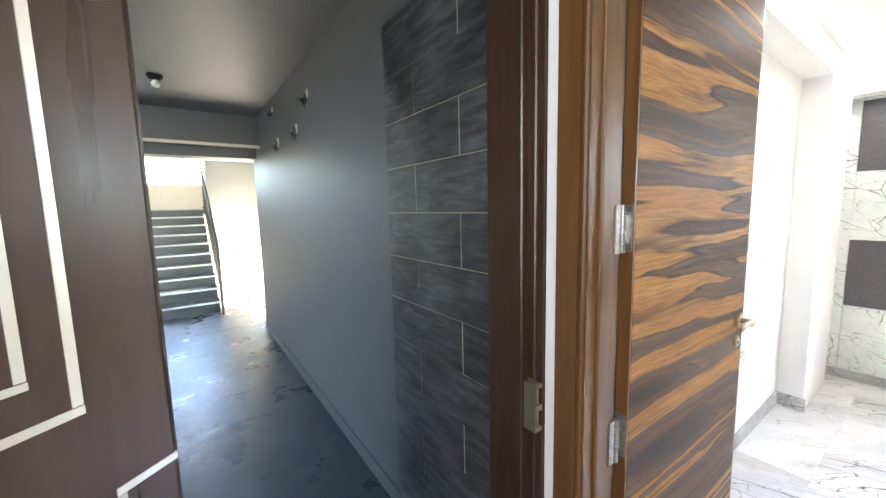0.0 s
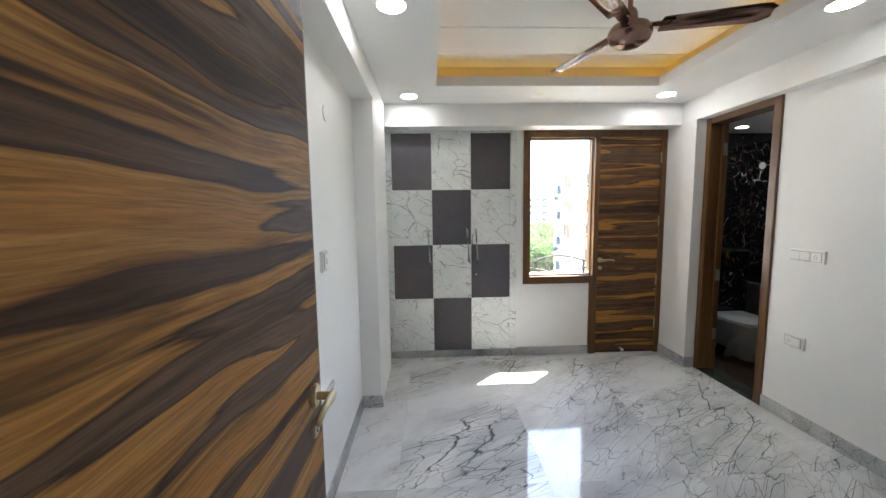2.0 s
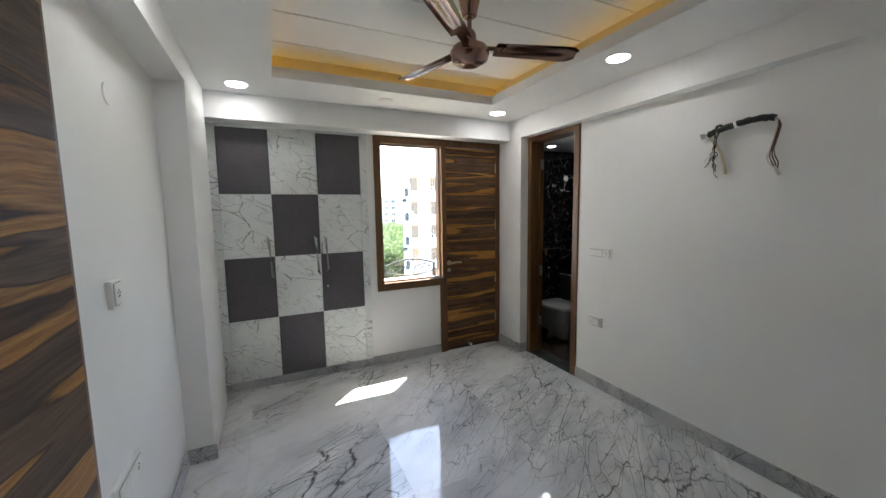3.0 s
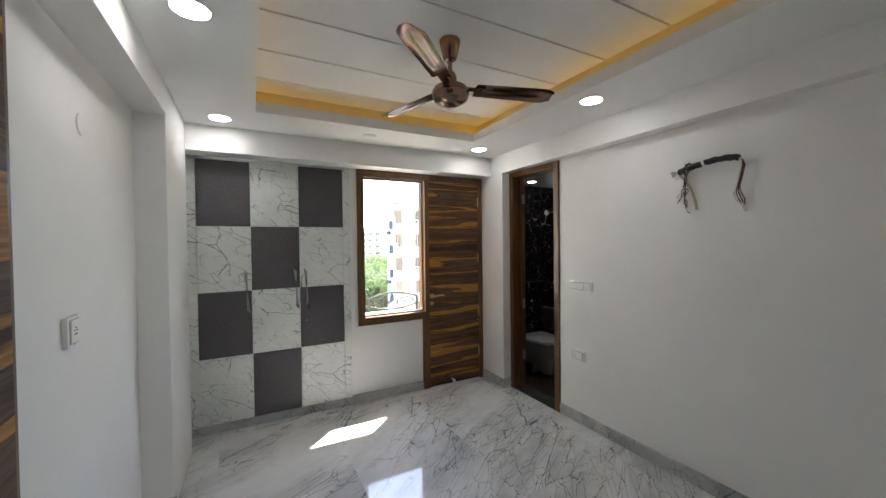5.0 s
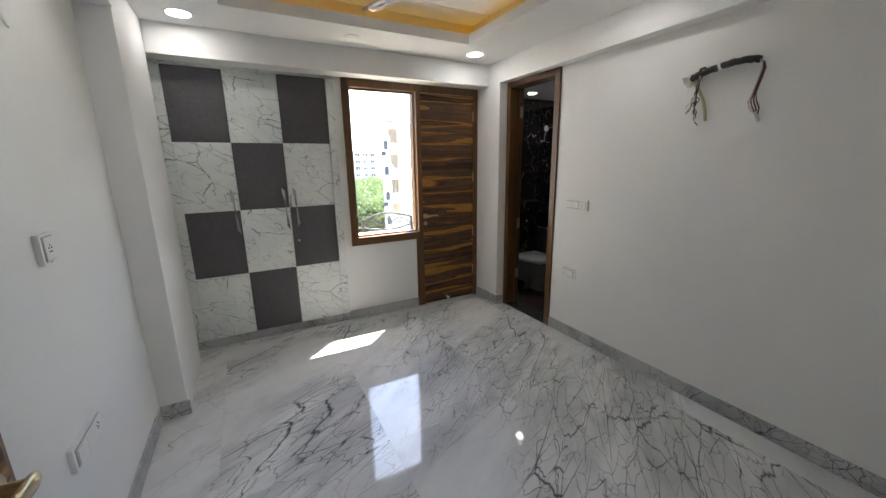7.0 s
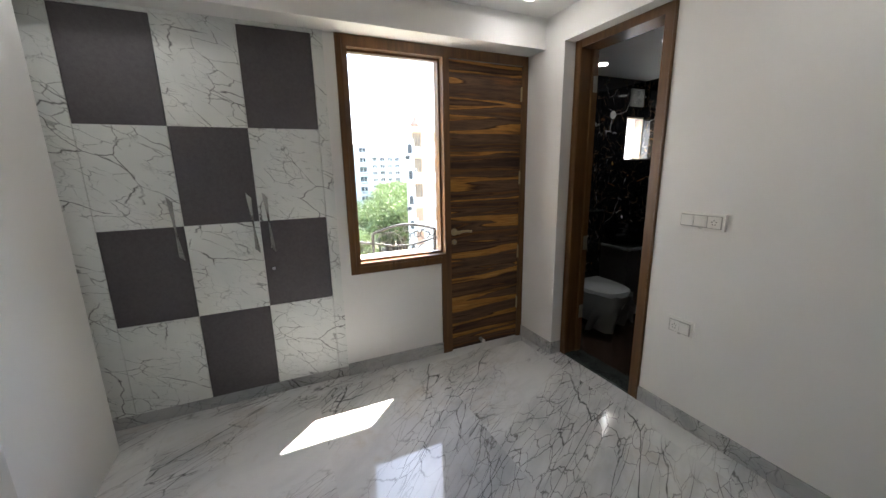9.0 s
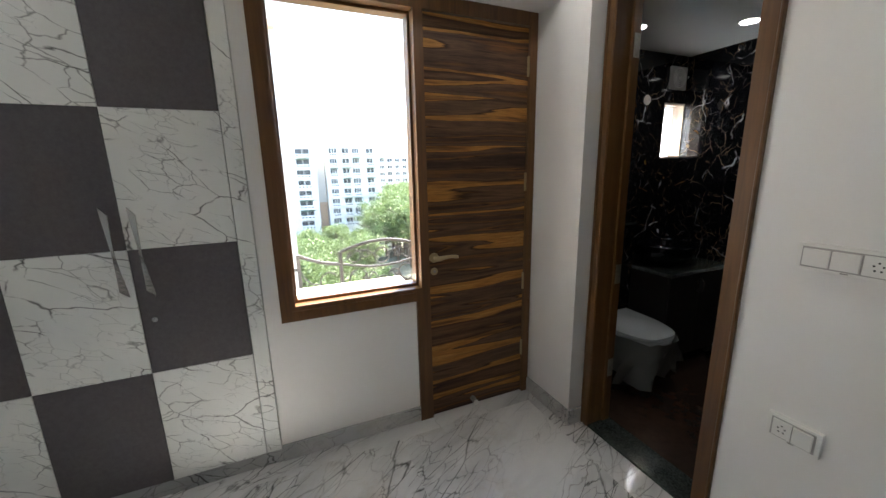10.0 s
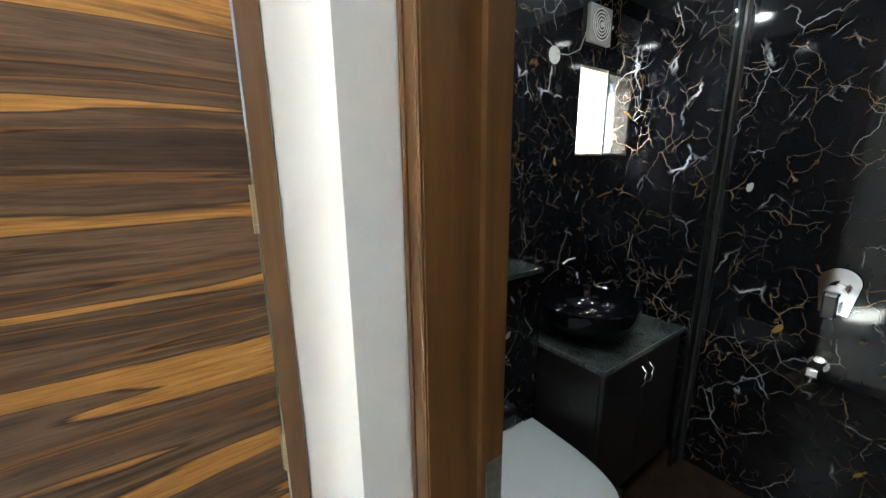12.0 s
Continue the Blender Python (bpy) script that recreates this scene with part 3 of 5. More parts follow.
def turned(bm, m):
    bmesh.ops.transform(bm, matrix=m, verts=bm.verts)
    return bm


main_leaf = thing("main_door_leaf", (LX, LY, 0), "brown wooden entrance door with silver inlay lines, standing open", "door")
part("leaf", turned(box(0, 0.95, -0.042, 0.0, 0.01, 2.1, 0.003), leaf_m), M_LEAF, main_leaf)
for x0, x1, z0, z1 in ((0.0, 0.046, 1.220, 1.226), (0.040, 0.046, 0.45, 1.219), (0.0585, 0.0645, 1.301, 2.0), (0.058, 0.88, 1.294, 1.300), (0.0845, 0.090, 1.330, 1.96), (0.084, 0.85, 1.324, 1.329), (0.058, 0.88, 2.0, 2.008), (0.084, 0.85, 1.96, 1.967)):
    part("inlay", turned(box(x0, x1, -0.0015, 0.0012, z0, z1), leaf_m), M_INLAY, main_leaf, "silver inlay line")
lock = turned(cyl((0.10, 0.0, 1.225), 0.016, 0.014, "y", bevel=0.003), leaf_m)
part("lock_rose", lock, M_BRASS, main_leaf, smooth=True)
part("edge_band", turned(box(-0.003, -0.0002, -0.040, -0.003, 0.01, 2.1), leaf_m), M_DARKFRAME, main_leaf)

# window and balcony door share one brown frame
window_1 = thing("window_1", (XE, -0.85, 0.714), "fixed window in a brown polished wooden frame", "window", kind="structure")
part("window_frame", boxes((4.648, 4.80, -0.550, -0.485, 0.714, 2.20)), M_FRAME, window_1, "brown polished jamb")
part("window_frame", boxes((4.648, 4.80, -1.855, -0.550, 2.10, 2.20)), M_FRAME, window_1, "brown polished head")
part("window_sill", boxes((4.648, 4.80, -1.1378, -0.550, 0.714, 0.785)), M_FRAME, window_1, "brown polished bottom rail")
part("mullion", boxes((4.648, 4.80, -1.213, -1.166, 0.785, 2.10), (4.648, 4.80, -1.213, -1.138, 0, 0.785)), M_FRAME, window_1)
part("bead", boxes((4.643, 4.648, -0.531, -0.521, 0.753, 2.14), (4.643, 4.648, -1.137, -0.531, 0.753, 0.763)), M_FRAME, window_1)
part("glazing_bead", boxes((4.70, 4.735, -0.562, -0.5502, 0.7852, 2.0998), (4.70, 4.735, -1.1658, -1.154, 0.7852, 2.0998), (4.70, 4.735, -1.154, -0.562, 0.7852, 0.799), (4.70, 4.735, -1.154, -0.562, 2.086, 2.0998)), M_FRAME, window_1)
pane = part("pane", box(4.737, 4.743, -1.1655, -0.5505, 0.7855, 2.0995), M_GLASS, window_1, "clear glass")
pane.visible_shadow = False
structure("window_ledge", box(4.80, 4.96, -1.138, -0.50, 0.70, 0.775, 0.004), M_CREAM, "pale stone outer sill")

door_2 = thing("door_2", (4.68, -1.5, 0), "closed balcony door in level-streaked dark veneer", "door", kind="structure")
part("jamb", boxes((4.648, 4.80, -1.855, -1.812, 0, 2.10)), M_FRAME, door_2)
part("leaf", box(4.664, 4.70, -1.810, -1.215, 0.004, 2.097, 0.0015), M_VEN_Y, door_2, "dark veneer with level orange streaks")
# hidden filler behind the leaf, blocks light leaking under it
structure("threshold_trim", box(4.702, 4.90, -1.8118, -1.2132, -0.02, 0.03), M_GRANITE, "hidden dark strip added behind the leaf against light leaks")
for hz in (0.25, 0.68, 1.26, 1.86):
    bm = boxes((4.6615, 4.6638, -1.811, -1.803, hz, hz + 0.10))
    for k in range(5):
        cyl((4.660, -1.811, hz + k * 0.02 + 0.0005), 0.006, 0.019, n=10, bm=bm)
    part("hinge", bm, M_BRASS, door_2, "brass-coloured butt hinge")
lever_handle(door_2, 4.664, -1.243, 0.935, "x", -0.125, M_BRASS, -1)
stop = cyl((4.614, -1.467, 0.045), 0.014, 0.05, "x", bevel=0.002)
part("door_stopper", stop, M_STEEL, door_2, "steel stopper with a white rubber tip", smooth=True)
part("stopper_tip", cyl((4.606, -1.467, 0.045), 0.015, 0.010, "x", bevel=0.002), M_PLASTIC, door_2, smooth=True)

# bathroom doorway
door_3 = thing("door_3", (3.95, -2.0, 0), "brown polished wooden frame of the bathroom doorway", "door frame", kind="structure")
part("jamb", boxes((4.226, 4.28, -2.088, -1.945, 0, 2.185), (4.215, 4.226, -2.088, -2.04, 0, 2.12)), M_FRAME, door_3)
part("jamb", boxes((3.61, 3.672, -2.088, -1.945, 0, 2.185), (3.672, 3.715, -2.088, -2.04, 0, 2.12)), M_FRAME, door_3)
part("head", boxes((3.672, 4.226, -2.088, -1.945, 2.12, 2.185)), M_FRAME, door_3)
for bx in (4.234, 4.270, 3.616):
    part("bead", tube([(bx, -1.9445, 0), (bx, -1.9445, 2.18)], 0.0055), M_FRAME, door_3, smooth=True)
for hz in (0.28, 0.80, 1.86):
    part("hinge", box(4.2125, 4.2148, -2.085, -2.05, hz, hz + 0.10), M_STEEL, door_3, "steel hinge plate")
structure("threshold_trim", box(3.672, 4.226, -2.10, -1.945, -0.02, 0.012, 0.003), M_GRANITE, "dark green-black granite threshold")


# ---- wardrobe ----
wardrobe = thing("wardrobe", (4.9, 0.19, 0), "built-in wardrobe with chequered grey and marble laminate doors", "wardrobe")
part("carcass", box(4.668, 5.21, -0.418, 0.922, 0.08, 2.2), M_LAM, wardrobe)
part("plinth", box(4.66, 5.1, -0.418, 0.922, 0, 0.0785), M_SKIRT, wardrobe, "grey-veined marble plinth")
part("side_strip", box(4.644, 4.6675, 0.7515, 0.922, 0.079, 2.142, 0.001), M_LAM, wardrobe)
part("side_strip", box(4.644, 4.6675, -0.418, -0.3555, 0.079, 2.142, 0.001), M_LAM, wardrobe)
part("top_strip", box(4.644, 4.6675, -0.418, 0.922, 2.1445, 2.2, 0.001), M_LAM, wardrobe)
cols = (0.75, 0.382, 0.016, -0.354)
for c in range(3):
    y1, y0 = cols[c] - 0.0012, cols[c + 1] + 0.0012
    door = part("door", box(4.650, 4.667, y0, y1, 0.0800, 2.141), M_LAM, wardrobe)
    for r in range(4):
        z0 = 0.0800 + 0.5155 * r
        grey = (c + r) % 2 == 1
        part("panel", box(4.642, 4.6498, y0, y1, z0 + 0.0006, z0 + 0.5149, 0.0008), M_GREY if grey else M_LAM, door, "slate-grey laminate square" if grey else "white marble-pattern laminate square")


def pull(parent, y, z0, z1):
    """A flat twisted blade handle: broad at both slanted ends, slim at the middle, on two studs."""
    bm = bmesh.new()
    rings = []
    n = 18
    for k in range(n + 1):
        q = k / n
        z = z1 + (z0 - z1) * q
        e = abs(2 * q - 1)
        w = 0.0045 + 0.0095 * e ** 1.4
        th = 0.0022
        tw = 1.15 * (q - 0.5) * (1 if q > 0.5 else 0.7)
        slant = 0.014 if k in (0, n) else 0.0
        cx, cy = 4.642 - 0.024 - 0.006 * math.sin(math.pi * q), y + 0.014 * (0.5 - q)
        rings.append([bm.verts.new((cx + a * th * math.cos(tw) - b * w * math.sin(tw), cy + a * th * math.sin(tw) + b * w * math.cos(tw), z + b * slant)) for a, b in ((-1, -1), (1, -1), (1, 1), (-1, 1))])
    for a, b in zip(rings, rings[1:]):
        for k in range(4):
            bm.faces.new((a[k], a[(k + 1) % 4], b[(k + 1) % 4], b[k]))
    bm.faces.new(rings[0][::-1])
    bm.faces.new(rings[-1])
    handle = part("handle", bm, M_SATIN, parent, "flat twisted satin steel handle")
    for z, dy in ((z0 + 0.05, -0.0045), (z1 - 0.05, 0.0045)):
        part("stud", cyl((4.616, y + dy, z), 0.0045, 0.0258, "x", n=12), M_SATIN, parent, smooth=True)
    return handle


doors = [o for o in wardrobe.children if o.name.startswith("door")]
for d, y, z0 in zip(doors, (0.416, 0.048, -0.034), (0.938, 0.944, 0.940)):
    pull(d, y, z0, z0 + 0.32)
part("lock", cyl((4.634, -0.030, 0.825), 0.010, 0.008, "x", bevel=0.001), M_CHROME, doors[2], smooth=True)


# ---- ceiling fittings ----
def downlight(x, y, z, label, r=0.062, glow=M_LED):
    d = thing("downlight", (x, y, z), label, "ceiling light", "recessed downlights")
    rim = lathe((x, y, z), [(r, -0.0005), (r + 0.012, -0.002), (r + 0.012, -0.005), (r + 0.004, -0.007), (r, -0.005)], 32)
    part("rim", rim, M_PLASTIC, d, "white rim", smooth=True)
    part("diffuser", lathe((x, y, z), [(0.001, -0.0042), (r - 0.0005, -0.0042), (r - 0.0005, -0.0075), (r * 0.7, -0.0085), (0.001, -0.009)], 32), glow, d, "glowing white diffuser", smooth=True)
    return d


for x, y in ((2.945, 0.567), (4.25, 0.557), (4.215, -1.54), (2.90, -1.51)):
    downlight(x, y, C, "round white recessed downlight, switched on")
cover = lathe((4.235, -0.49, C), [(0.055, -0.0005), (0.057, -0.004), (0.05, -0.008), (0.001, -0.009)], 32)
single("ceiling_cover_plate", cover, M_PLASTIC, "round white blank cover plate on the ceiling", "cover plate", smooth=True)

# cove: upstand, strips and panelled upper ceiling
structure("cove_trim", boxes((1.70, 4.14, -1.50, -1.475, C + 0.07, 2.62), (1.70, 4.14, 0.46, 0.485, C + 0.07, 2.62), (4.14, 4.165, -1.50, 0.485, C + 0.07, 2.62), (1.675, 1.70, -1.50, 0.485, C + 0.07, 2.62)), M_COVE, "cove upstand with the strip's yellow glow in its paint")
structure("ceiling_panels", boxes(*[(x0 + 0.006, x0 + 0.372, -1.475, 0.46, 2.535, 2.56) for x0 in (2.012, 2.39, 2.768, 3.146, 3.524)], (3.906, 4.14, -1.475, 0.46, 2.535, 2.56), (1.70, 2.008, -1.475, 0.46, 2.535, 2.56), (1.70, 4.14, -1.475, 0.46, 2.55, 2.6199)), M_CEIL, "white ceiling panels with narrow grooves")
strip = thing("led_strip", (2.9, -0.5, C + 0.05), "warm yellow light strip hidden in the ceiling cove", "light strip")
for row in ((1.75, 4.09, -1.465, -1.455), (1.75, 4.09, 0.44, 0.45), (4.12, 4.13, -1.44, 0.43), (1.71, 1.72, -1.44, 0.43)):
    part("strip", box(*row, C + 0.071, C + 0.078), M_WARM, strip)

# fan
FX, FY, FZ = 2.99, -0.555, 2.252
fan = thing("ceiling_fan", (FX, FY, 2.535), "bronze three-blade ceiling fan at rest", "fan")
part("canopy", lathe((FX, FY, 0), [(0.030, 2.43), (0.036, 2.435), (0.056, 2.527), (0.052, 2.5345)], 28), M_BRONZE, fan, smooth=True)
part("rod", cyl((FX, FY, 2.33), 0.011, 0.11), M_BRONZE, fan, smooth=True)
part("coupling", lathe((FX, FY, 0), [(0.036, 2.293), (0.033, 2.345), (0.024, 2.365), (0.012, 2.37)], 24), M_BRONZE, fan, smooth=True)
part("motor", lathe((FX, FY, FZ), [(0.012, -0.058), (0.05, -0.054), (0.088, -0.032), (0.098, -0.006), (0.098, 0.012), (0.085, 0.034), (0.05, 0.040), (0.012, 0.041)], 40), M_BRONZE, fan, smooth=True)


def blade(angle):
    bm = bmesh.new()
    rows = []
    n = 12
    for k in range(n + 1):
        q = k / n
        r = 0.135 + 0.45 * q
        w = 0.052 + 0.014 * q
        if q > 0.86:
            w *= math.sqrt(max(0.06, 1 - ((q - 0.86) / 0.14) ** 2 * 0.75))
        ring = []
        for s in (-1, -0.72, -0.5, -0.2, 0.2, 0.5, 0.72, 1):
            press = -0.006 if abs(s) < 0.4 and 0.12 < q < 0.9 else 0.0
            ring.append((r, s * w, press - 0.010 * (abs(s) ** 2)))
        rows.append(ring)
    top = [[bm.verts.new((a, b, c + 0.0012)) for a, b, c in ring] for ring in rows]
    bot = [[bm.verts.new((a, b, c - 0.0012)) for a, b, c in ring] for ring in rows]
    for k in range(n):
        for j in range(7):
            bm.faces.new((top[k][j], top[k][j + 1], top[k + 1][j + 1], top[k + 1][j]))
            bm.faces.new((bot[k][j + 1], bot[k][j], bot[k + 1][j], bot[k + 1][j + 1]))
        for j, o in ((0, 1), (7, -1)):
            bm.faces.new((top[k][j], top[k + 1][j], bot[k + 1][j], bot[k][j]))
    for k in (0, n):
        for j in range(7):
            bm.faces.new((top[k][j], top[k][j + 1], bot[k][j + 1], bot[k][j]))
    m = Matrix.Translation((FX, FY, FZ + 0.040)) @ Matrix.Rotation(radians(angle), 4, "Z") @ Matrix.Rotation(radians(-11), 4, "X")
    turned(bm, m)
    b = part("blade", bm, M_BRONZE, fan, "bronze blade with a pressed rib", smooth=True)
    arm = box(0.085, 0.19, -0.022, 0.022, -0.004, 0.001, 0.001)
    for dy in (-0.012, 0.012):
        cyl((0.172, dy, -0.008), 0.005, 0.005, n=10, bm=arm)
    part("blade_arm", turned(arm, Matrix.Translation((FX, FY, FZ + 0.037)) @ Matrix.Rotation(radians(angle), 4, "Z")), M_BRONZE, fan)


for a in (16, 135, 255):
    blade(a)


# ---- wall fittings ----
M_PLATEGREY = material("plate_grey", (0.40, 0.39, 0.37), 0.4)
def plate(name, x0, x1, z0, z1, y, side, modules, label, category):
    """A switch plate on a wall that looks along y; modules: s for a switch, o for a socket."""
    t = thing(name, ((x0 + x1) / 2, y, (z0 + z1) / 2), label, category, "wall switch plates")
    def lay(a0, a1, b0, b1, d0, d1, bev=0.0):
        return box(a0, a1, y + side * d0 * 1.45, y + side * d1 * 1.45, b0, b1, bev)
    part("backplate", lay(x0, x1, z0, z1, 0, 0.011, 0.0015), M_PLASTIC, t)
    # frame's grey puts the shaded outlines round the modules into colour
    part("module_frame", lay(x0 + 0.012, x1 - 0.012, z0 + 0.009, z1 - 0.009, 0.0112, 0.0122), M_PLATEGREY, t, "module frame, grey tone standing for shaded outlines")
    w = (x1 - x0 - 0.03) / max(1, len(modules))
    for k, kind in enumerate(modules):
        a = x0 + 0.015 + k * w
        if kind == "s":
            bm = lay(a + 0.002, a + w - 0.002, z0 + 0.014, z1 - 0.014, 0.0123, 0.017, 0.0015)
            part("rocker", bm, M_PLASTIC, t)
        elif kind == "o":
            sock = part("socket", lay(a + 0.002, a + w - 0.002, z0 + 0.012, z1 - 0.012, 0.0123, 0.0140, 0.001), M_PLASTIC, t)
            cx, cz = a + w / 2, (z0 + z1) / 2
            for dx, dz in ((0, 0.011), (-0.009, 0.002), (0.009, 0.002), (-0.006, -0.010), (0.006, -0.010)):
                q = cyl((cx + dx, y + side * (0.0189 if side > 0 else 0.0217), cz + dz), 0.0026, 0.002, "y", n=8)
                part("hole", q, M_CABLE, t)
    part("marker", lay((x0 + x1) / 2 - 0.008, (x0 + x1) / 2 + 0.008, z0 + 0.004, z0 + 0.007, 0.0112, 0.0118), M_STEEL, t)
    return t


plate("switch_plate", 3.265, 3.480, 1.078, 1.156, YR, 1, "oss", "white modular switch plate with one socket, on white wall", "switch")
plate("socket_plate", 3.342, 3.476, 0.512, 0.594, YR, 1, "so", "white modular socket plate low on white wall", "socket")
plate("switch_plate", 2.895, 2.990, 1.150, 1.248, YL, -1, "o", "small white switch plate on white wall", "switch")
plate("socket_plate", 2.755, 3.00, 0.497, 0.580, YL, -1, "sso", "white modular socket plate low on white wall", "socket")
single("junction_cover", cyl((3.09, YL - 0.006, 1.92), 0.04, 0.006, "y", bevel=0.001), M_WALL, "round white painted junction cover high on wall", "cover plate", smooth=True)

# loose cable bundle left for an air conditioner
M_TAPE = speckled("black_tape", (0.010, 0.011, 0.011), (0.03, 0.033, 0.033), 60, 0.45)
M_RED = material("red_wire", (0.16, 0.03, 0.025), 0.4)
M_YEL = material("yellowed_hose", (0.52, 0.46, 0.28), 0.4)
M_PALE = material("pale_wire", (0.55, 0.52, 0.48), 0.5)
cable = thing("cable_bundle", (2.45, YR, 1.9), "black taped cable bundle with loose wires hanging from wall", "cable")


def wavy(a, b, sag, n=10, amp=0.004, seed=0):
    rnd = random.Random(seed)
    a, b = Vector(a), Vector(b)
    return [a.lerp(b, k / n) + Vector((rnd.uniform(-amp, amp), rnd.uniform(-amp, amp) + sag * math.sin(math.pi * k / n), rnd.uniform(-amp, amp))) for k in range(n + 1)]


core_line = [(2.618, YR + 0.004, 1.884), (2.598, YR + 0.026, 1.890), (2.55, YR + 0.034, 1.899), (2.50, YR + 0.037, 1.909), (2.45, YR + 0.036, 1.917), (2.40, YR + 0.036, 1.921), (2.35, YR + 0.035, 1.921), (2.312, YR + 0.033, 1.916), (2.300, YR + 0.030, 1.912)]
part("taped_core", tube(core_line, 0.0150, 12), M_TAPE, cable, "black tape wound round the bundle", smooth=True)
for k in range(14):
    q = 0.06 + 0.066 * k
    i = min(7, int(q * 8))
    a, b = Vector(core_line[i]), Vector(core_line[i + 1])
    c = a.lerp(b, q * 8 - i)
    d = (b - a).normalized() * 0.011
    part("tape_turn", tube([c - d, c + d + Vector((0, 0, 0.002 * (-1) ** k))], 0.0158 + 0.0009 * (k % 3), 12), M_TAPE, cable, smooth=True)
part("tie", tube([(2.474, YR + 0.0366, 1.912), (2.462, YR + 0.0363, 1.915)], 0.0185, 14), M_PLASTIC, cable, "white cable tie", smooth=True)
part("tie_tail", tube([(2.468, YR + 0.05, 1.926), (2.472, YR + 0.056, 1.938), (2.470, YR + 0.052, 1.946)], 0.0025, 6), M_PLASTIC, cable)
part("tape_end", tube([(2.565, YR + 0.036, 1.905), (2.558, YR + 0.048, 1.918), (2.540, YR + 0.046, 1.922), (2.532, YR + 0.042, 1.914)], 0.007, 8), M_TAPE, cable, "loose end of black tape", smooth=True)
for k in range(4):
    o = 0.0045 * (k - 1.5)
    part("wire", tube([(2.306, YR + 0.032 + o, 1.915), (2.284, YR + 0.034 + o, 1.897), (2.278 + o, YR + 0.034, 1.868), (2.290 + o, YR + 0.031, 1.815), (2.304 + o, YR + 0.028, 1.760), (2.308 + 2.6 * o, YR + 0.026, 1.722), (2.297 + 3.0 * o, YR + 0.023, 1.690), (2.284 + 0.8 * o, YR + 0.02, 1.658)], 0.0034, 7), (M_RED, M_CABLE, M_RED, M_PALE)[k], cable, smooth=True)
part("wire_end", tube([(2.291, YR + 0.021, 1.672), (2.280, YR + 0.020, 1.645), (2.270, YR + 0.018, 1.624)], 0.0078, 10), M_PALE, cable, "pale taped wire ends", smooth=True)
ends = ((2.619, 1.699), (2.605, 1.712), (2.549, 1.630), (2.585, 1.690), (2.560, 1.668), (2.625, 1.728), (2.594, 1.735))
for k, (ex, ez) in enumerate(ends):
    top = Vector((2.560 + 0.006 * (k % 4 - 1.5), YR + 0.040, 1.893))
    knot = Vector((2.572 + 0.004 * (k % 3 - 1), YR + 0.034, 1.770 - 0.006 * (k % 4)))
    line = wavy(top, knot, 0.006, 7, 0.004, k) + wavy(knot, (ex, YR + 0.020 + 0.004 * (k % 3), ez), 0.012, 7, 0.007, 20 + k)[1:]
    part("wire", tube(line, 0.0026, 6), (M_CABLE, M_PALE, M_RED, M_CABLE)[k % 4], cable, smooth=True)
part("wire_loop", tube([(2.572 + 0.020 * math.cos(0.5 * k), YR + 0.036, 1.764 + 0.016 * math.sin(0.5 * k)) for k in range(13)], 0.0024, 6), M_CABLE, cable, smooth=True)
part("drain_hose", tube([(2.612, YR + 0.012, 1.862), (2.590, YR + 0.030, 1.850), (2.560, YR + 0.034, 1.812), (2.536, YR + 0.031, 1.764), (2.520, YR + 0.026, 1.705), (2.513, YR + 0.022, 1.650)], 0.0078, 10), M_YEL, cable, "yellowed drain hose", smooth=True)
for k in range(3):
    part("bare_copper_pipe", tube([(2.625 + 0.008 * k, YR - 0.002, 1.868 + 0.012 * k), (2.632 + 0.006 * k, YR + 0.022, 1.872 + 0.010 * k), (2.650 + 0.004 * k, YR + 0.030, 1.866 + 0.012 * k)], 0.005, 8), M_PALE, cable, "pale capped pipe end", smooth=True)
part("plaster_stub", lathe((2.632, YR + 0.004, 1.865), [(0.008, -0.022), (0.017, -0.012), (0.021, 0.002), (0.015, 0.014), (0.007, 0.022)], 12), M_WALL, cable, "rough plaster round the outlet", smooth=True)


# ---- bathroom ----
BX, BY, BC = 4.96, -3.515, 2.19
structure("wall_bath_east", boxes((BX, 5.10, -3.28, -2.075, -0.2, 2.5), (BX, 5.10, -3.64, -3.514, -0.2, 2.5), (BX, 5.10, -3.514, -3.28, -0.2, 1.44), (BX, 5.10, -3.514, -3.28, 1.85, 2.5)), M_BLACK, "black marble wall with gold and white veins")
structure("wall_bath_south", box(3.2, 5.10, BY - 0.12, BY, -0.2, 2.5), M_BLACK, "black marble wall with gold and white veins")
structure("wall_bath_west", box(3.2, 3.32, BY, -2.075, -0.2, 2.5), M_BLACK, "black marble wall with gold and white veins")
structure("wall_bath_north", boxes((3.32, 3.61, -2.087, -2.0755, 0, 2.3), (4.28, BX, -2.087, -2.0755, 0, 2.3), (3.61, 4.28, -2.087, -2.0755, 2.186, 2.3), (4.90, 5.10, -2.0755, -1.96, -0.2, 2.5)), M_BLACK, "black marble cladding")
structure("ceiling_bath", box(3.32, BX, BY, -2.087, BC, BC + 0.1), M_CEIL, "white bathroom ceiling")
structure("floor_bath", box(3.32, BX, BY, -1.961, -0.2, -0.012), M_BATHFLOOR, "brown bathroom floor tiles")
for x, y in ((4.66, -2.58), (4.06, -2.54), (4.36, -3.12)):
    downlight(x, y, BC, "round white recessed downlight in the bathroom", 0.045, M_LED_BATH)
window_2 = thing("window_2", (BX, -3.385, 1.44), "small frosted bathroom window with pale wooden lining", "window", kind="structure")
M_PALEWOOD = plain_wood("pale_lining_wood", (0.50, 0.38, 0.27), (0.64, 0.52, 0.40))
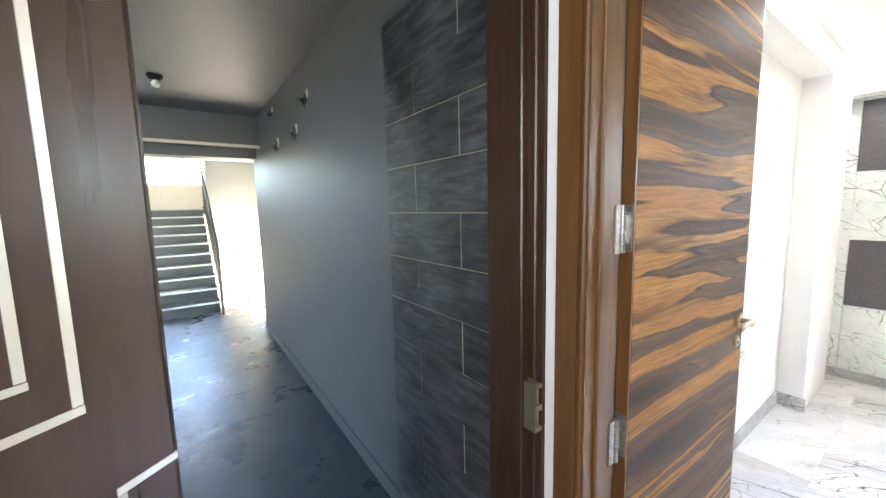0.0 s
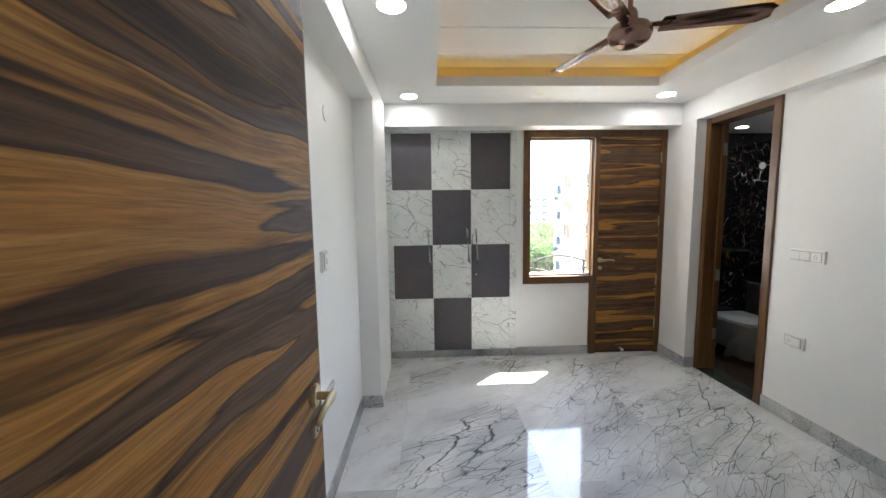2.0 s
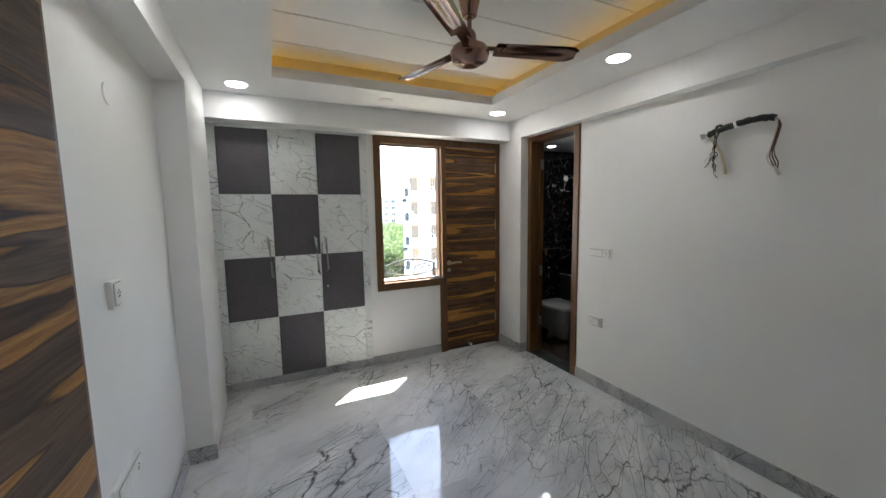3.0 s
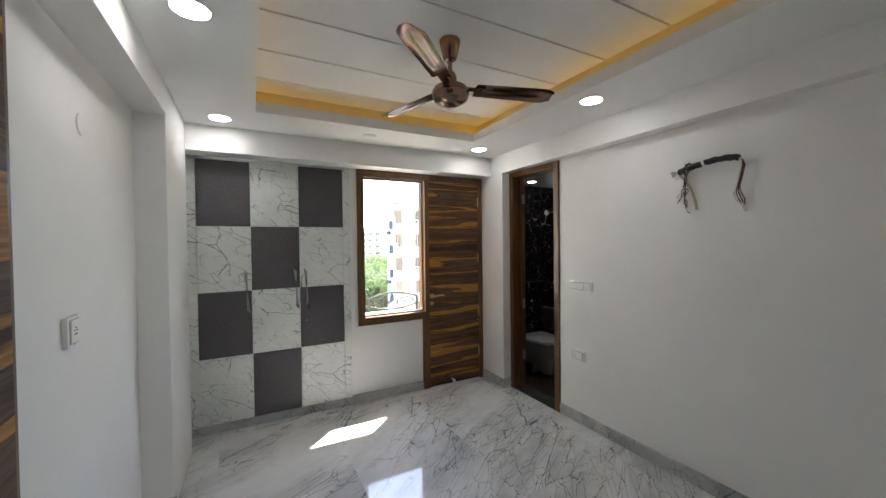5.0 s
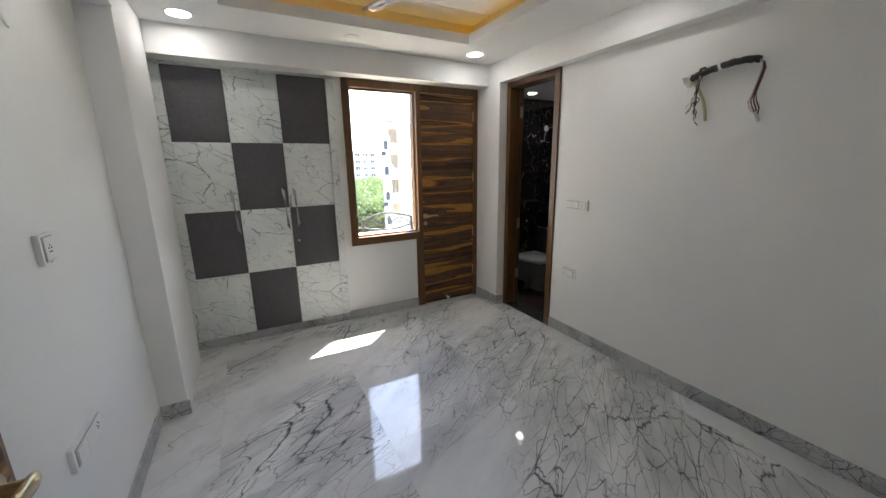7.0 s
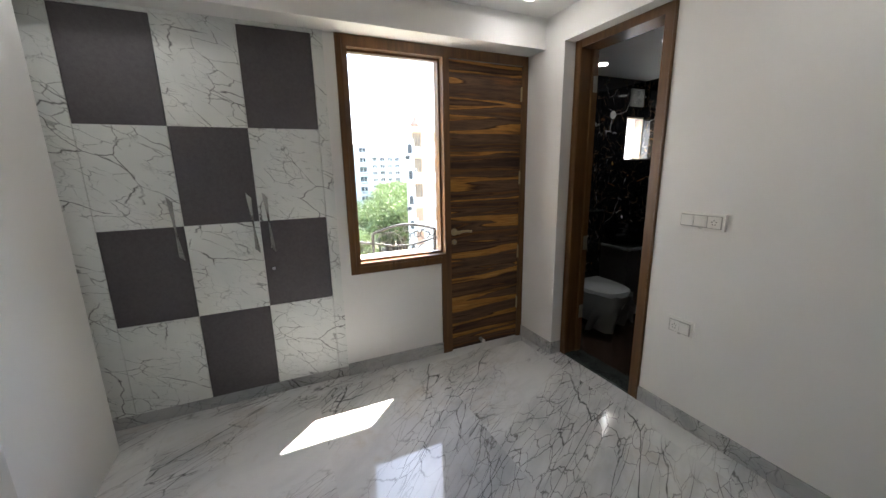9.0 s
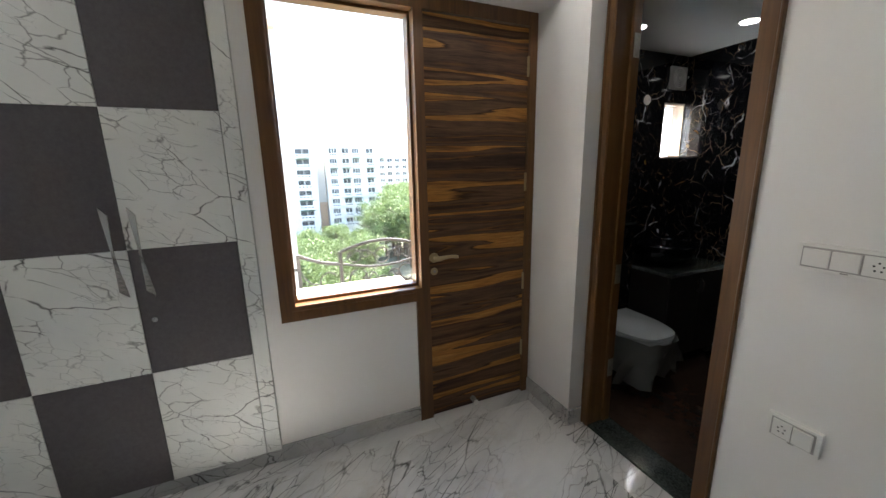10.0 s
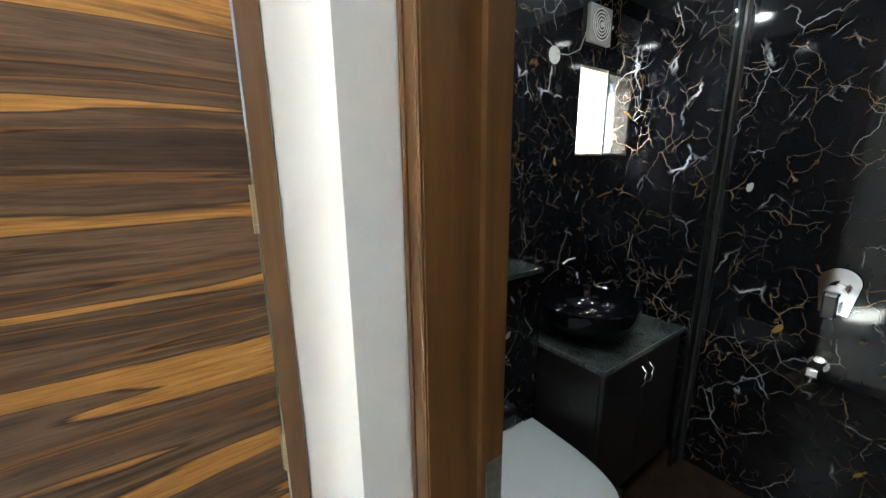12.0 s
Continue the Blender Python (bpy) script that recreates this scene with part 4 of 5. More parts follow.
M_FROSTED = bpy.data.materials.new("frosted_glass")
M_FROSTED.use_nodes = True
fnt = M_FROSTED.node_tree
ft = fnt.nodes.new("ShaderNodeBsdfTranslucent")
ft.inputs[0].default_value = (0.95, 0.97, 1.0, 1)
fnt.links.new(ft.outputs[0], fnt.nodes["Material Output"].inputs[0])
part("window_frame", boxes((BX + 0.002, 5.09, -3.5135, -3.506, 1.441, 1.849), (BX + 0.005, 5.09, -3.295, -3.281, 1.441, 1.849), (BX + 0.005, 5.09, -3.506, -3.295, 1.836, 1.849), (BX + 0.005, 5.09, -3.506, -3.295, 1.441, 1.452)), M_PALEWOOD, window_2)
part("pane", box(5.05, 5.054, -3.506, -3.295, 1.452, 1.836), M_FROSTED, window_2, "frosted glass")
exhaust = thing("exhaust_fan", (BX, -3.385, 2.02), "white square exhaust fan with round louvre", "exhaust fan")
part("body", box(BX - 0.022, BX - 0.001, -3.470, -3.300, 1.945, 2.105, 0.004), M_PLATEGREY, exhaust)
part("grille_disc", cyl((BX - 0.0235, -3.385, 2.025), 0.070, 0.0012, "x", n=28), M_TAPE, exhaust, "dark fan opening")
for r in (0.066, 0.052, 0.038, 0.024):
    ring = tube([(BX - 0.024, -3.385 + r * math.cos(2 * math.pi * k / 28), 2.025 + r * math.sin(2 * math.pi * k / 28)) for k in range(29)], 0.0035, 6)
    part("louvre_ring", ring, M_PLASTIC, exhaust, "white louvre ring", smooth=True)
part("hub", cyl((BX - 0.03, -3.385, 2.025), 0.012, 0.008, "x", bevel=0.002), M_PLASTIC, exhaust, smooth=True)
single("pipe_cover", cyl((BX - 0.008, -3.085, 1.857), 0.036, 0.007, "x", bevel=0.002), M_PLASTIC, "round white pipe cover on black marble", "cover plate", smooth=True)
single("fan_wire", tube([(BX - 0.012, -3.085, 1.862), (BX - 0.02, -3.16, 1.865), (BX - 0.02, -3.24, 1.90), (BX - 0.012, -3.29, 1.985)], 0.002, 6), M_PALE, "thin pale wire to the exhaust fan", "wire", smooth=True)

vanity = thing("vanity_unit", (4.71, -3.14, 0), "charcoal vanity cabinet with two doors and silver pulls", "vanity")
part("body", box(4.475, BX - 0.002, -3.44, -2.835, 0.05, 0.654), M_VANITY, vanity)
for y0, y1, hy in ((-3.135, -2.84, -3.108), (-3.435, -3.139, -3.166)):
    d = part("door", box(4.458, 4.474, y0, y1, 0.06, 0.65, 0.002), M_VANITY, vanity)
    part("handle", tube([(4.457, hy, 0.60), (4.440, hy, 0.585), (4.438, hy + 0.004, 0.555), (4.446, hy, 0.525), (4.457, hy, 0.515)], 0.005, 8), M_CHROME, d, "silver bow pull", smooth=True)
for y0 in (-2.88, -3.43):
    part("foot", box(4.49, 4.53, y0, y0 + 0.04, -0.012, 0.05), M_VANITY, vanity)
counter = thing("vanity_counter", (4.70, -3.14, 0.655), "black speckled granite counter with pale chipped edge", "countertop")
part("slab", box(4.453, BX - 0.002, -3.45, -2.825, 0.655, 0.682, 0.002), M_GRANITE, counter)
part("chipped_edge", boxes((4.4495, 4.4529, -3.45, -2.822, 0.658, 0.679), (4.453, BX - 0.002, -2.8249, -2.8215, 0.658, 0.679)), speckled("chipped_granite", (0.03, 0.035, 0.035), (0.34, 0.37, 0.36), 55, 0.4), counter, "pale chipped edge")
basin = thing("wash_basin", (4.69, -3.06, 0.682), "round glossy black vessel basin on granite counter", "wash basin")
part("bowl", lathe((4.69, -3.06, 0.6825), [(0.10, 0.0), (0.17, 0.03), (0.205, 0.09), (0.212, 0.145), (0.206, 0.148), (0.196, 0.142), (0.188, 0.09), (0.14, 0.045), (0.03, 0.03)], 40), M_BLACKGLOSS, basin, smooth=True)
part("drain", lathe((4.69, -3.06, 0.713), [(0.026, 0.0), (0.028, 0.004), (0.020, 0.007), (0.001, 0.008)], 24), M_CHROME, basin, "chrome drain", smooth=True)
tap = thing("basin_tap", (4.90, -3.16, 0.682), "tall black-and-chrome basin mixer", "tap")
part("column", cyl((4.90, -3.16, 0.682), 0.02, 0.24, bevel=0.003), M_BLACKGLOSS, tap, smooth=True)
part("spout", tube([(4.90, -3.16, 0.90), (4.85, -3.14, 0.915), (4.79, -3.115, 0.905), (4.78, -3.11, 0.885)], 0.012, 10), M_CHROME, tap, smooth=True)
part("lever", tube([(4.90, -3.16, 0.925), (4.885, -3.18, 0.945), (4.86, -3.20, 0.955)], 0.007, 8), M_CHROME, tap, smooth=True)
ledge = thing("cistern_ledge", (4.85, -2.5, 0), "black marble boxed-in cistern ledge with granite top", "ledge")
part("body", box(4.745, BX - 0.002, -2.818, -2.09, -0.012, 0.98), M_BLACK, ledge)
part("top", box(4.735, BX - 0.002, -2.82, -2.09, 0.9805, 1.0, 0.002), M_GRANITE, ledge)


def dee(z, x0, x1, half, n=26):
    """A closed D outline: straight back at x1, rounded front at x0."""
    pts = []
    for k in range(n + 1):
        a = math.pi * (k / n) - math.pi / 2
        c, s = math.cos(a), math.sin(a)
        pts.append((x1 - (x1 - x0) * abs(c) ** 0.55, -2.56 + half * math.copysign(abs(s) ** 0.62, s), z))
    return pts


def loft(rings):
    bm = bmesh.new()
    vs = [[bm.verts.new(p) for p in ring] for ring in rings]
    n = len(vs[0])
    for a, b in zip(vs, vs[1:]):
        for k in range(n):
            bm.faces.new((a[k], a[(k + 1) % n], b[(k + 1) % n], b[k]))
    bm.faces.new(vs[0][::-1])
    bm.faces.new(vs[-1])
    return bm


toilet = thing("toilet", (4.5, -2.53, 0.1), "wall-hung white toilet still in clear plastic wrap", "toilet")
part("bowl", loft([dee(0.080, 4.470, 4.743, 0.10), dee(0.140, 4.380, 4.743, 0.13), dee(0.215, 4.290, 4.743, 0.165), dee(0.300, 4.265, 4.743, 0.18), dee(0.340, 4.262, 4.743, 0.182)]), M_CERAMIC, toilet, smooth=True)
part("seat", loft([dee(0.342, 4.265, 4.70, 0.182), dee(0.345, 4.258, 4.70, 0.186), dee(0.357, 4.258, 4.70, 0.186), dee(0.360, 4.265, 4.70, 0.182)]), M_CERAMIC, toilet, smooth=True)
part("lid", loft([dee(0.362, 4.260, 4.70, 0.184), dee(0.365, 4.253, 4.70, 0.188), dee(0.379, 4.255, 4.70, 0.186), dee(0.387, 4.275, 4.69, 0.175)]), M_CERAMIC, toilet, smooth=True)
M_WRAP = clear_glass("plastic_wrap", (0.80, 0.82, 0.82), 0.30)
wrap_nt = M_WRAP.node_tree
wrap_mix = wrap_nt.nodes.new("ShaderNodeMixShader")
wrap_white = wrap_nt.nodes.new("ShaderNodeBsdfDiffuse")
wrap_white.inputs[0].default_value = (0.62, 0.66, 0.66, 1)
wrap_out = wrap_nt.nodes["Material Output"]
wrap_mix.inputs[0].default_value = 0.32
wrap_nt.links.new(wrap_out.inputs[0].links[0].from_socket, wrap_mix.inputs[1])
wrap_nt.links.new(wrap_white.outputs[0], wrap_mix.inputs[2])
wrap_nt.links.new(wrap_mix.outputs[0], wrap_out.inputs[0])
wrap = bmesh.new()
rnd = random.Random(4)
grid = []
for i in range(16):
    a = math.pi * i / 15 - math.pi / 2
    col = []
    for j in range(9):
        z = 0.355 - 0.04 * j
        r = 1.04 + 0.05 * rnd.random() + 0.03 * j * (0.5 + 0.5 * math.sin(i * 1.7))
        c, s = math.cos(a), math.sin(a)
        col.append(wrap.verts.new((4.74 - (4.74 - 4.262) * abs(c) ** 0.55 * r + 0.012 * j * 1.6, -2.56 + 0.185 * math.copysign(abs(s) ** 0.62, s) * r, z + rnd.uniform(-0.01, 0.01))))
    grid.append(col)
for i in range(15):
    for j in range(8):
        if not (i in (3, 4, 12) and j > 5):
            wrap.faces.new((grid[i][j], grid[i + 1][j], grid[i + 1][j + 1], grid[i][j + 1]))
flap = bmesh.new()
sheet = [[flap.verts.new((4.315 + 0.034 * i + 0.006 * math.sin(2.1 * i + j), -2.752 - 0.012 * j + 0.014 * math.sin(1.3 * i + 0.8 * j) - 0.010 * rnd.random(), 0.345 - (0.034 + 0.006 * math.sin(0.9 * i)) * j - 0.012 * rnd.random())) for j in range(9)] for i in range(7)]
for i in range(6):
    for j in range(8):
        if not (j > 5 and i in (0, 5)):
            flap.faces.new((sheet[i][j], sheet[i + 1][j], sheet[i + 1][j + 1], sheet[i][j + 1]))
part("wrap_flap", flap, M_WRAP, toilet, "loose crumpled corner of clear plastic wrap")
part("plastic_wrap", wrap, M_WRAP, toilet, "crumpled clear plastic wrap", smooth=True)

mixer = thing("shower_mixer", (4.025, BY, 0.95), "chrome shower mixer with a wide rounded back plate", "shower mixer")
back = bmesh.new()
outline = [(0.055 * math.cos(a), 0.055 * math.sin(a) + 0.03) for a in [math.pi * k / 14 for k in range(15)]] + [(-0.038, -0.085), (0.038, -0.085)]
v0 = [back.verts.new((4.025 + a, BY + 0.001, 0.955 + b)) for a, b in outline]
v1 = [back.verts.new((4.025 + a * 0.96, BY + 0.012, 0.955 + b * 0.97)) for a, b in outline]
back.faces.new(v0)
back.faces.new(v1[::-1])
for k in range(len(v0)):
    q = (k + 1) % len(v0)
    back.faces.new((v0[k], v0[q], v1[q], v1[k]))
part("back_plate", back, M_CHROME, mixer)
part("body", cyl((4.025, BY + 0.0125, 0.955), 0.030, 0.05, "y", bevel=0.004), M_CHROME, mixer, smooth=True)
part("lever", turned(box(-0.020, 0.020, 0.0, 0.03, -0.075, 0.02, 0.006), Matrix.Translation((4.03, BY + 0.055, 0.945)) @ Matrix.Rotation(radians(-14), 4, "X")), M_CHROME, mixer)
spout = thing("bath_spout", (4.03, BY, 0.66), "chrome wall spout below the mixer", "tap")
part("flange", cyl((4.03, BY + 0.001, 0.672), 0.03, 0.008, "y", bevel=0.002), M_CHROME, spout, smooth=True)
part("pipe", box(4.010, 4.050, BY + 0.0095, BY + 0.11, 0.655, 0.69, 0.006), M_CHROME, spout)
part("outlet", cyl((4.03, BY + 0.095, 0.635), 0.012, 0.0195, bevel=0.001), M_CHROME, spout, smooth=True)
channel = thing("shower_channel", (4.42, BY, 0), "dark upright channel for shower glass on black marble", "channel")
part("profile", boxes((4.402, 4.412, BY + 0.0005, BY + 0.04, -0.012, BC), (4.428, 4.438, BY + 0.0005, BY + 0.04, -0.012, BC)), M_VANITY, channel)
part("glass", box(4.413, 4.427, BY + 0.0005, BY + 0.11, -0.012, BC - 0.1), M_SHOWER, channel, "narrow glass strip")
drain = thing("floor_drain", (3.97, -3.44, -0.012), "round steel floor drain in brown tiles", "floor drain")
part("grate", lathe((3.97, -3.44, -0.0118), [(0.001, 0.001), (0.052, 0.001), (0.055, 0.003), (0.050, 0.005), (0.001, 0.005)], 28), M_STEEL, drain, smooth=True)
for k in range(6):
    part("slot", turned(box(-0.038, 0.038, -0.003, 0.003, 0.0, 0.0012), Matrix.Translation((3.97, -3.48 + 0.016 * k, -0.0066))), M_CABLE, drain)


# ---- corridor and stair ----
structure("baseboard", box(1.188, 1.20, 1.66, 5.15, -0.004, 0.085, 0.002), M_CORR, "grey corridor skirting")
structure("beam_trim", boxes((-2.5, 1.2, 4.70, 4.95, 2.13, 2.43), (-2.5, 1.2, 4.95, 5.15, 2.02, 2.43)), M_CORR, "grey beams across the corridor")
# cream colour stands for light along the beam's lower edge
structure("beam_trim", boxes((-2.5, 1.2, 4.69, 4.70, 2.10, 2.13), (-2.5, 3.0, 5.15, 5.3, 2.02, 2.9)), M_CREAM, "beam edge, its lit strip put into pale paint")
for name, y, z, s in (("wall_stub", 3.85, 2.01, 0.05), ("wall_stub", 3.21, 2.01, 0.045), ("wall_stub", 2.89, 2.18, 0.035), ("wall_stub", 3.99, 2.32, 0.03)):
    t = thing("wire_outlet", (1.2, y, z), "unfinished wall outlet with dark loose wires", "wire outlet", "wire outlets")
    part("recess_plate", cyl((1.192, y, z), s, 0.0078, "x", n=18, bevel=0.001), M_TAPE, t)
    for k in range(4):
        part("wire", tube(wavy((1.19, y, z), (1.178 - 0.004 * k, y + 0.03 * (k - 1.5), z - 0.06 + 0.02 * k), 0.01, 6, 0.008, k), 0.003, 6), M_CABLE, t, smooth=True)
    part("plaster_patch", cyl((1.1965, y - 0.05, z + 0.02), s * 0.8, 0.0032, "x", n=14), M_CREAM, t, "pale plaster patch")
holder = thing("lamp_holder", (0.38, 3.72, 2.43), "bare ceiling lamp holder with small white bulb", "ceiling light")
part("base", lathe((0.38, 3.72, 2.39), [(0.03, 0.0), (0.05, 0.02), (0.05, 0.039)], 20), M_TAPE, holder, smooth=True)
part("bulb", lathe((0.38, 3.72, 2.34), [(0.005, 0.0), (0.025, 0.01), (0.028, 0.03), (0.015, 0.0498)], 20), M_PLASTIC, holder, smooth=True)

stair = thing("staircase", (0.2, 6.4, 0), "dark granite staircase with pale nosings", "stairs")
for k in range(10):
    y = 6.35 + 0.285 * k
    z = 0.15 * (k + 1)
    s = part("step", boxes((-0.42, 0.80, y, y + 0.2848 if k < 9 else y + 1.4, z - 0.15 - (0.0 if k == 0 else 0.05) if k else -0.004, z - 0.006)), M_STAIR, stair)
    part("tread", box(-0.43, 0.81, y - 0.02, y + 0.2848 if k < 9 else y + 1.4, z - 0.0058, z + 0.012, 0.003), M_STAIR, s)
    part("nosing", box(-0.43, 0.81, y - 0.0245, y - 0.0202, z - 0.012, z + 0.013), M_NOSING, s, "pale worn nosing")
rail = thing("stair_rail", (0.86, 6.35, 0), "dark iron stair rail with upright bars", "railing")
part("handrail", tube([(0.83, 6.32, 0.95), (0.83, 9.1, 2.40)], 0.022, 10), M_IRON, rail, smooth=True)
for k in range(11):
    part("bar", tube([(0.83, 6.34 + 0.27 * k, 0.03 + 0.147 * k), (0.83, 6.34 + 0.27 * k, 0.96 + 0.142 * k)], 0.008, 6), M_IRON, rail)
part("newel", box(0.805, 0.845, 6.27, 6.31, -0.004, 1.02, 0.004), M_IRON, rail)
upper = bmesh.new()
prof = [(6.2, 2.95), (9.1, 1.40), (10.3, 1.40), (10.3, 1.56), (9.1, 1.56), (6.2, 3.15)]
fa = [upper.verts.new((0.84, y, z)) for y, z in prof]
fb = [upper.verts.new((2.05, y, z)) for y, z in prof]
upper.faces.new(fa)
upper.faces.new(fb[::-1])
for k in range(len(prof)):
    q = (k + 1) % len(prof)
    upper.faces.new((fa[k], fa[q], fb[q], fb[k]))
structure("stair_soffit", upper, M_SOFFIT, "underside of the upper flight, colour darkened for shade")
structure("wall_landing", boxes((-0.6, 2.05, 10.3, 10.45, -3, 2.05)), M_CREAM, "cream parapet behind the landing")
# added overhead, out of view, to cut sun and sky on the stair
structure("roof_stair_ceiling", box(-1.6, 2.2, 5.3, 10.9, 3.2, 3.4), M_CREAM, "unseen cream slab added over the stair to cut light")
structure("wall_stair_side", boxes((-0.62, -0.45, 5.6, 10.45, -3, 3.2), (-1.6, -0.62, 5.6, 5.75, 0, 3.2)), M_CREAM, "cream wall beside the stair")
# made-up wall on the hidden east side, shades the soffit
structure("wall_stair_east", box(2.051, 2.2, 5.301, 10.9, 1.10, 3.199), M_CREAM, "unseen cream wall added east of the stair for shade")
single("floor_mat", box(-0.75, -0.15, 5.75, 6.2, -0.0038, 0.008, 0.002), M_TAPE, "dark rubber mat before the stairs", "mat")

# ---- outdoors ----
GZ = -18.0
M_GROUND = speckled("dusty_ground", (0.10, 0.10, 0.06), (0.22, 0.20, 0.14), 0.6, 0.9)
M_FACADE = paint("facade_paint", (0.70, 0.68, 0.64), 0.85)
M_FACADE2 = paint("facade_peach", (0.64, 0.46, 0.32), 0.85)
M_PANE = speckled("dark_window", (0.020, 0.022, 0.025), (0.05, 0.053, 0.058), 3, 0.45)
M_TERRACOTTA = speckled("faded_terracotta", (0.40, 0.17, 0.12), (0.52, 0.26, 0.19), 4, 0.8)
M_AWN = speckled("green_awning", (0.06, 0.12, 0.09), (0.10, 0.18, 0.14), 4, 0.7)
M_LEAFG = material("leaf_green", (0.07, 0.11, 0.03), 0.6)
n_leaf = Nodes(M_LEAFG)
n_leaf.color(n_leaf.ramp(n_leaf.noise(n_leaf.place(), 0.9, 3.0).outputs["Fac"], [(0.3, (0.10, 0.145, 0.045)), (0.7, (0.165, 0.21, 0.08))]))
thin = n_leaf.add("ShaderNodeBsdfTranslucent")
thin.inputs[0].default_value = (0.10, 0.14, 0.05, 1)
blend = n_leaf.add("ShaderNodeMixShader")
blend.inputs[0].default_value = 0.35
n_leaf.link(n_leaf.b.outputs[0], blend.inputs[1])
n_leaf.link(thin.outputs[0], blend.inputs[2])
n_leaf.link(blend.outputs[0], n_leaf.t.nodes["Material Output"].inputs[0])
M_BARK = speckled("bark", (0.05, 0.035, 0.025), (0.11, 0.08, 0.06), 8, 0.9)
ground = bmesh.new()
for f in ([(-1500, -1500), (1500, -1500), (1500, 1500), (-1500, 1500)],):
    ground.faces.new([ground.verts.new((x, y, GZ)) for x, y in f])
structure("ground", ground, M_GROUND, "dusty ground far below the balcony")

structure("balcony_slab", box(4.90, 5.85, -2.6, 1.6, -0.22, -0.02), M_CREAM, "pale balcony floor")
structure("balcony_roof", box(4.90, 5.40, -3.9, 1.6, 2.70, 2.9), M_CREAM, "cream slab over the balcony")
railing = thing("balcony_railing", (5.77, -0.9, -0.02), "ornamental wrought-iron balcony railing with scrolls", "railing")


def arc(cy, cz, r, a0, a1, n=14):
    return [(5.77, cy + r * math.cos(radians(a0 + (a1 - a0) * k / n)), cz + r * math.sin(radians(a0 + (a1 - a0) * k / n))) for k in range(n + 1)]


def spiral(cy, cz, r0, r1, a0, turns, n=26):
    return [(5.77, cy + (r0 + (r1 - r0) * k / n) * math.cos(radians(a0 + 360 * turns * k / n)), cz + (r0 + (r1 - r0) * k / n) * math.sin(radians(a0 + 360 * turns * k / n))) for k in range(n + 1)]


RC = -1.2325


def bar(name, pts, r=0.006, n=6):
    return part(name, tube(pts, r, n), M_IRON, railing, smooth=True)


for y, zt in ((-0.905, 0.785), (-1.56, 0.785), (-0.60, 0.79), (-2.2, 0.79)):
    part("post", box(5.757, 5.783, y - 0.013, y + 0.013, -0.02, zt, 0.002), M_IRON, railing)
bar("top_rail", [(5.77, -0.905 - 0.655 * k / 16, 0.78 + 0.068 * math.sin(math.pi * k / 16)) for k in range(17)], 0.013, 8)
bar("mid_rail", [(5.77, -0.905 - 0.655 * k / 16, 0.686 - 0.05 * math.sin(math.pi * k / 16)) for k in range(17)], 0.010, 8)
for y0, y1 in ((-0.60, -0.905), (-2.2, -1.56)):
    bar("top_rail", [(5.77, y0 + (y1 - y0) * q, 0.785 - 0.10 * q ** 0.85 - 0.012 * math.sin(math.pi * q)) for q in (0, 0.15, 0.3, 0.5, 0.7, 0.85, 1)], 0.013, 8)
    bar("rail", [(5.77, y0, 0.455), (5.77, y1, 0.44)], 0.007)
    s = 1 if y1 > y0 else -1
    bar("scroll", spiral(y0 + s * 0.215, 0.565, 0.082, 0.060, 200 if s < 0 else -20, -s * 0.85, 20), 0.006)
    bar("scroll", [(5.77, y0 + s * 0.012, 0.66), (5.77, y0 + s * 0.035, 0.60), (5.77, y0 + s * 0.08, 0.555), (5.77, y0 + s * 0.14, 0.54)], 0.006)
    bar("scroll", spiral(y0 + s * 0.20, 0.33, 0.09, 0.03, 90, s * 1.3), 0.006)
    bar("scroll", spiral(y0 + s * 0.11, 0.22, 0.07, 0.02, 0, s * 1.3), 0.006)
bar("side_rail", [(5.77, -0.60, 0.68), (5.77, -0.50, 0.668), (5.77, -0.46, 0.66), (5.72, -0.44, 0.66)], 0.012, 8)
bar("bottom_rail", [(5.77, -2.2, 0.12), (5.77, -0.60, 0.12)], 0.010, 8)
bar("rail", [(5.77, -0.905, 0.49), (5.77, -1.56, 0.49)], 0.006)
for sgn in (-1, 1):
    bar("scroll", spiral(RC + sgn * 0.222, 0.737, 0.052, 0.046, 90, sgn * 0.95, 20))
    bar("scroll", spiral(RC + sgn * 0.13, 0.745, 0.040, 0.012, 200, -sgn * 1.3))
    bar("scroll", [(5.77, RC + sgn * (0.31 - 0.29 * q), 0.70 + 0.10 * math.sin(math.pi * q * 0.9) - 0.03 * q) for q in (0, 0.2, 0.4, 0.6, 0.8, 1)])
    bar("scroll", spiral(RC + sgn * 0.20, 0.560, 0.072, 0.064, 120, sgn * 0.9, 20))
    bar("scroll", spiral(RC + sgn * 0.225, 0.420, 0.070, 0.05, 60, -sgn * 0.95, 20))
    bar("scroll", spiral(RC + sgn * 0.09, 0.545, 0.07, 0.015, 270, sgn * 1.4))
    bar("scroll", spiral(RC + sgn * 0.09, 0.38, 0.085, 0.02, 90, -sgn * 1.4))
    bar("scroll", spiral(RC + sgn * 0.20, 0.25, 0.085, 0.015, 90, sgn * 1.4))
    bar("scroll", [(5.77, RC + sgn * (0.32 - 0.25 * q), 0.47 + 0.12 * q * q) for q in (0, 0.25, 0.5, 0.75, 1)])
bar("ring", arc(RC, 0.725, 0.062, 0, 360, 20))
bar("ring", arc(RC, 0.50, 0.05, 0, 360, 20))


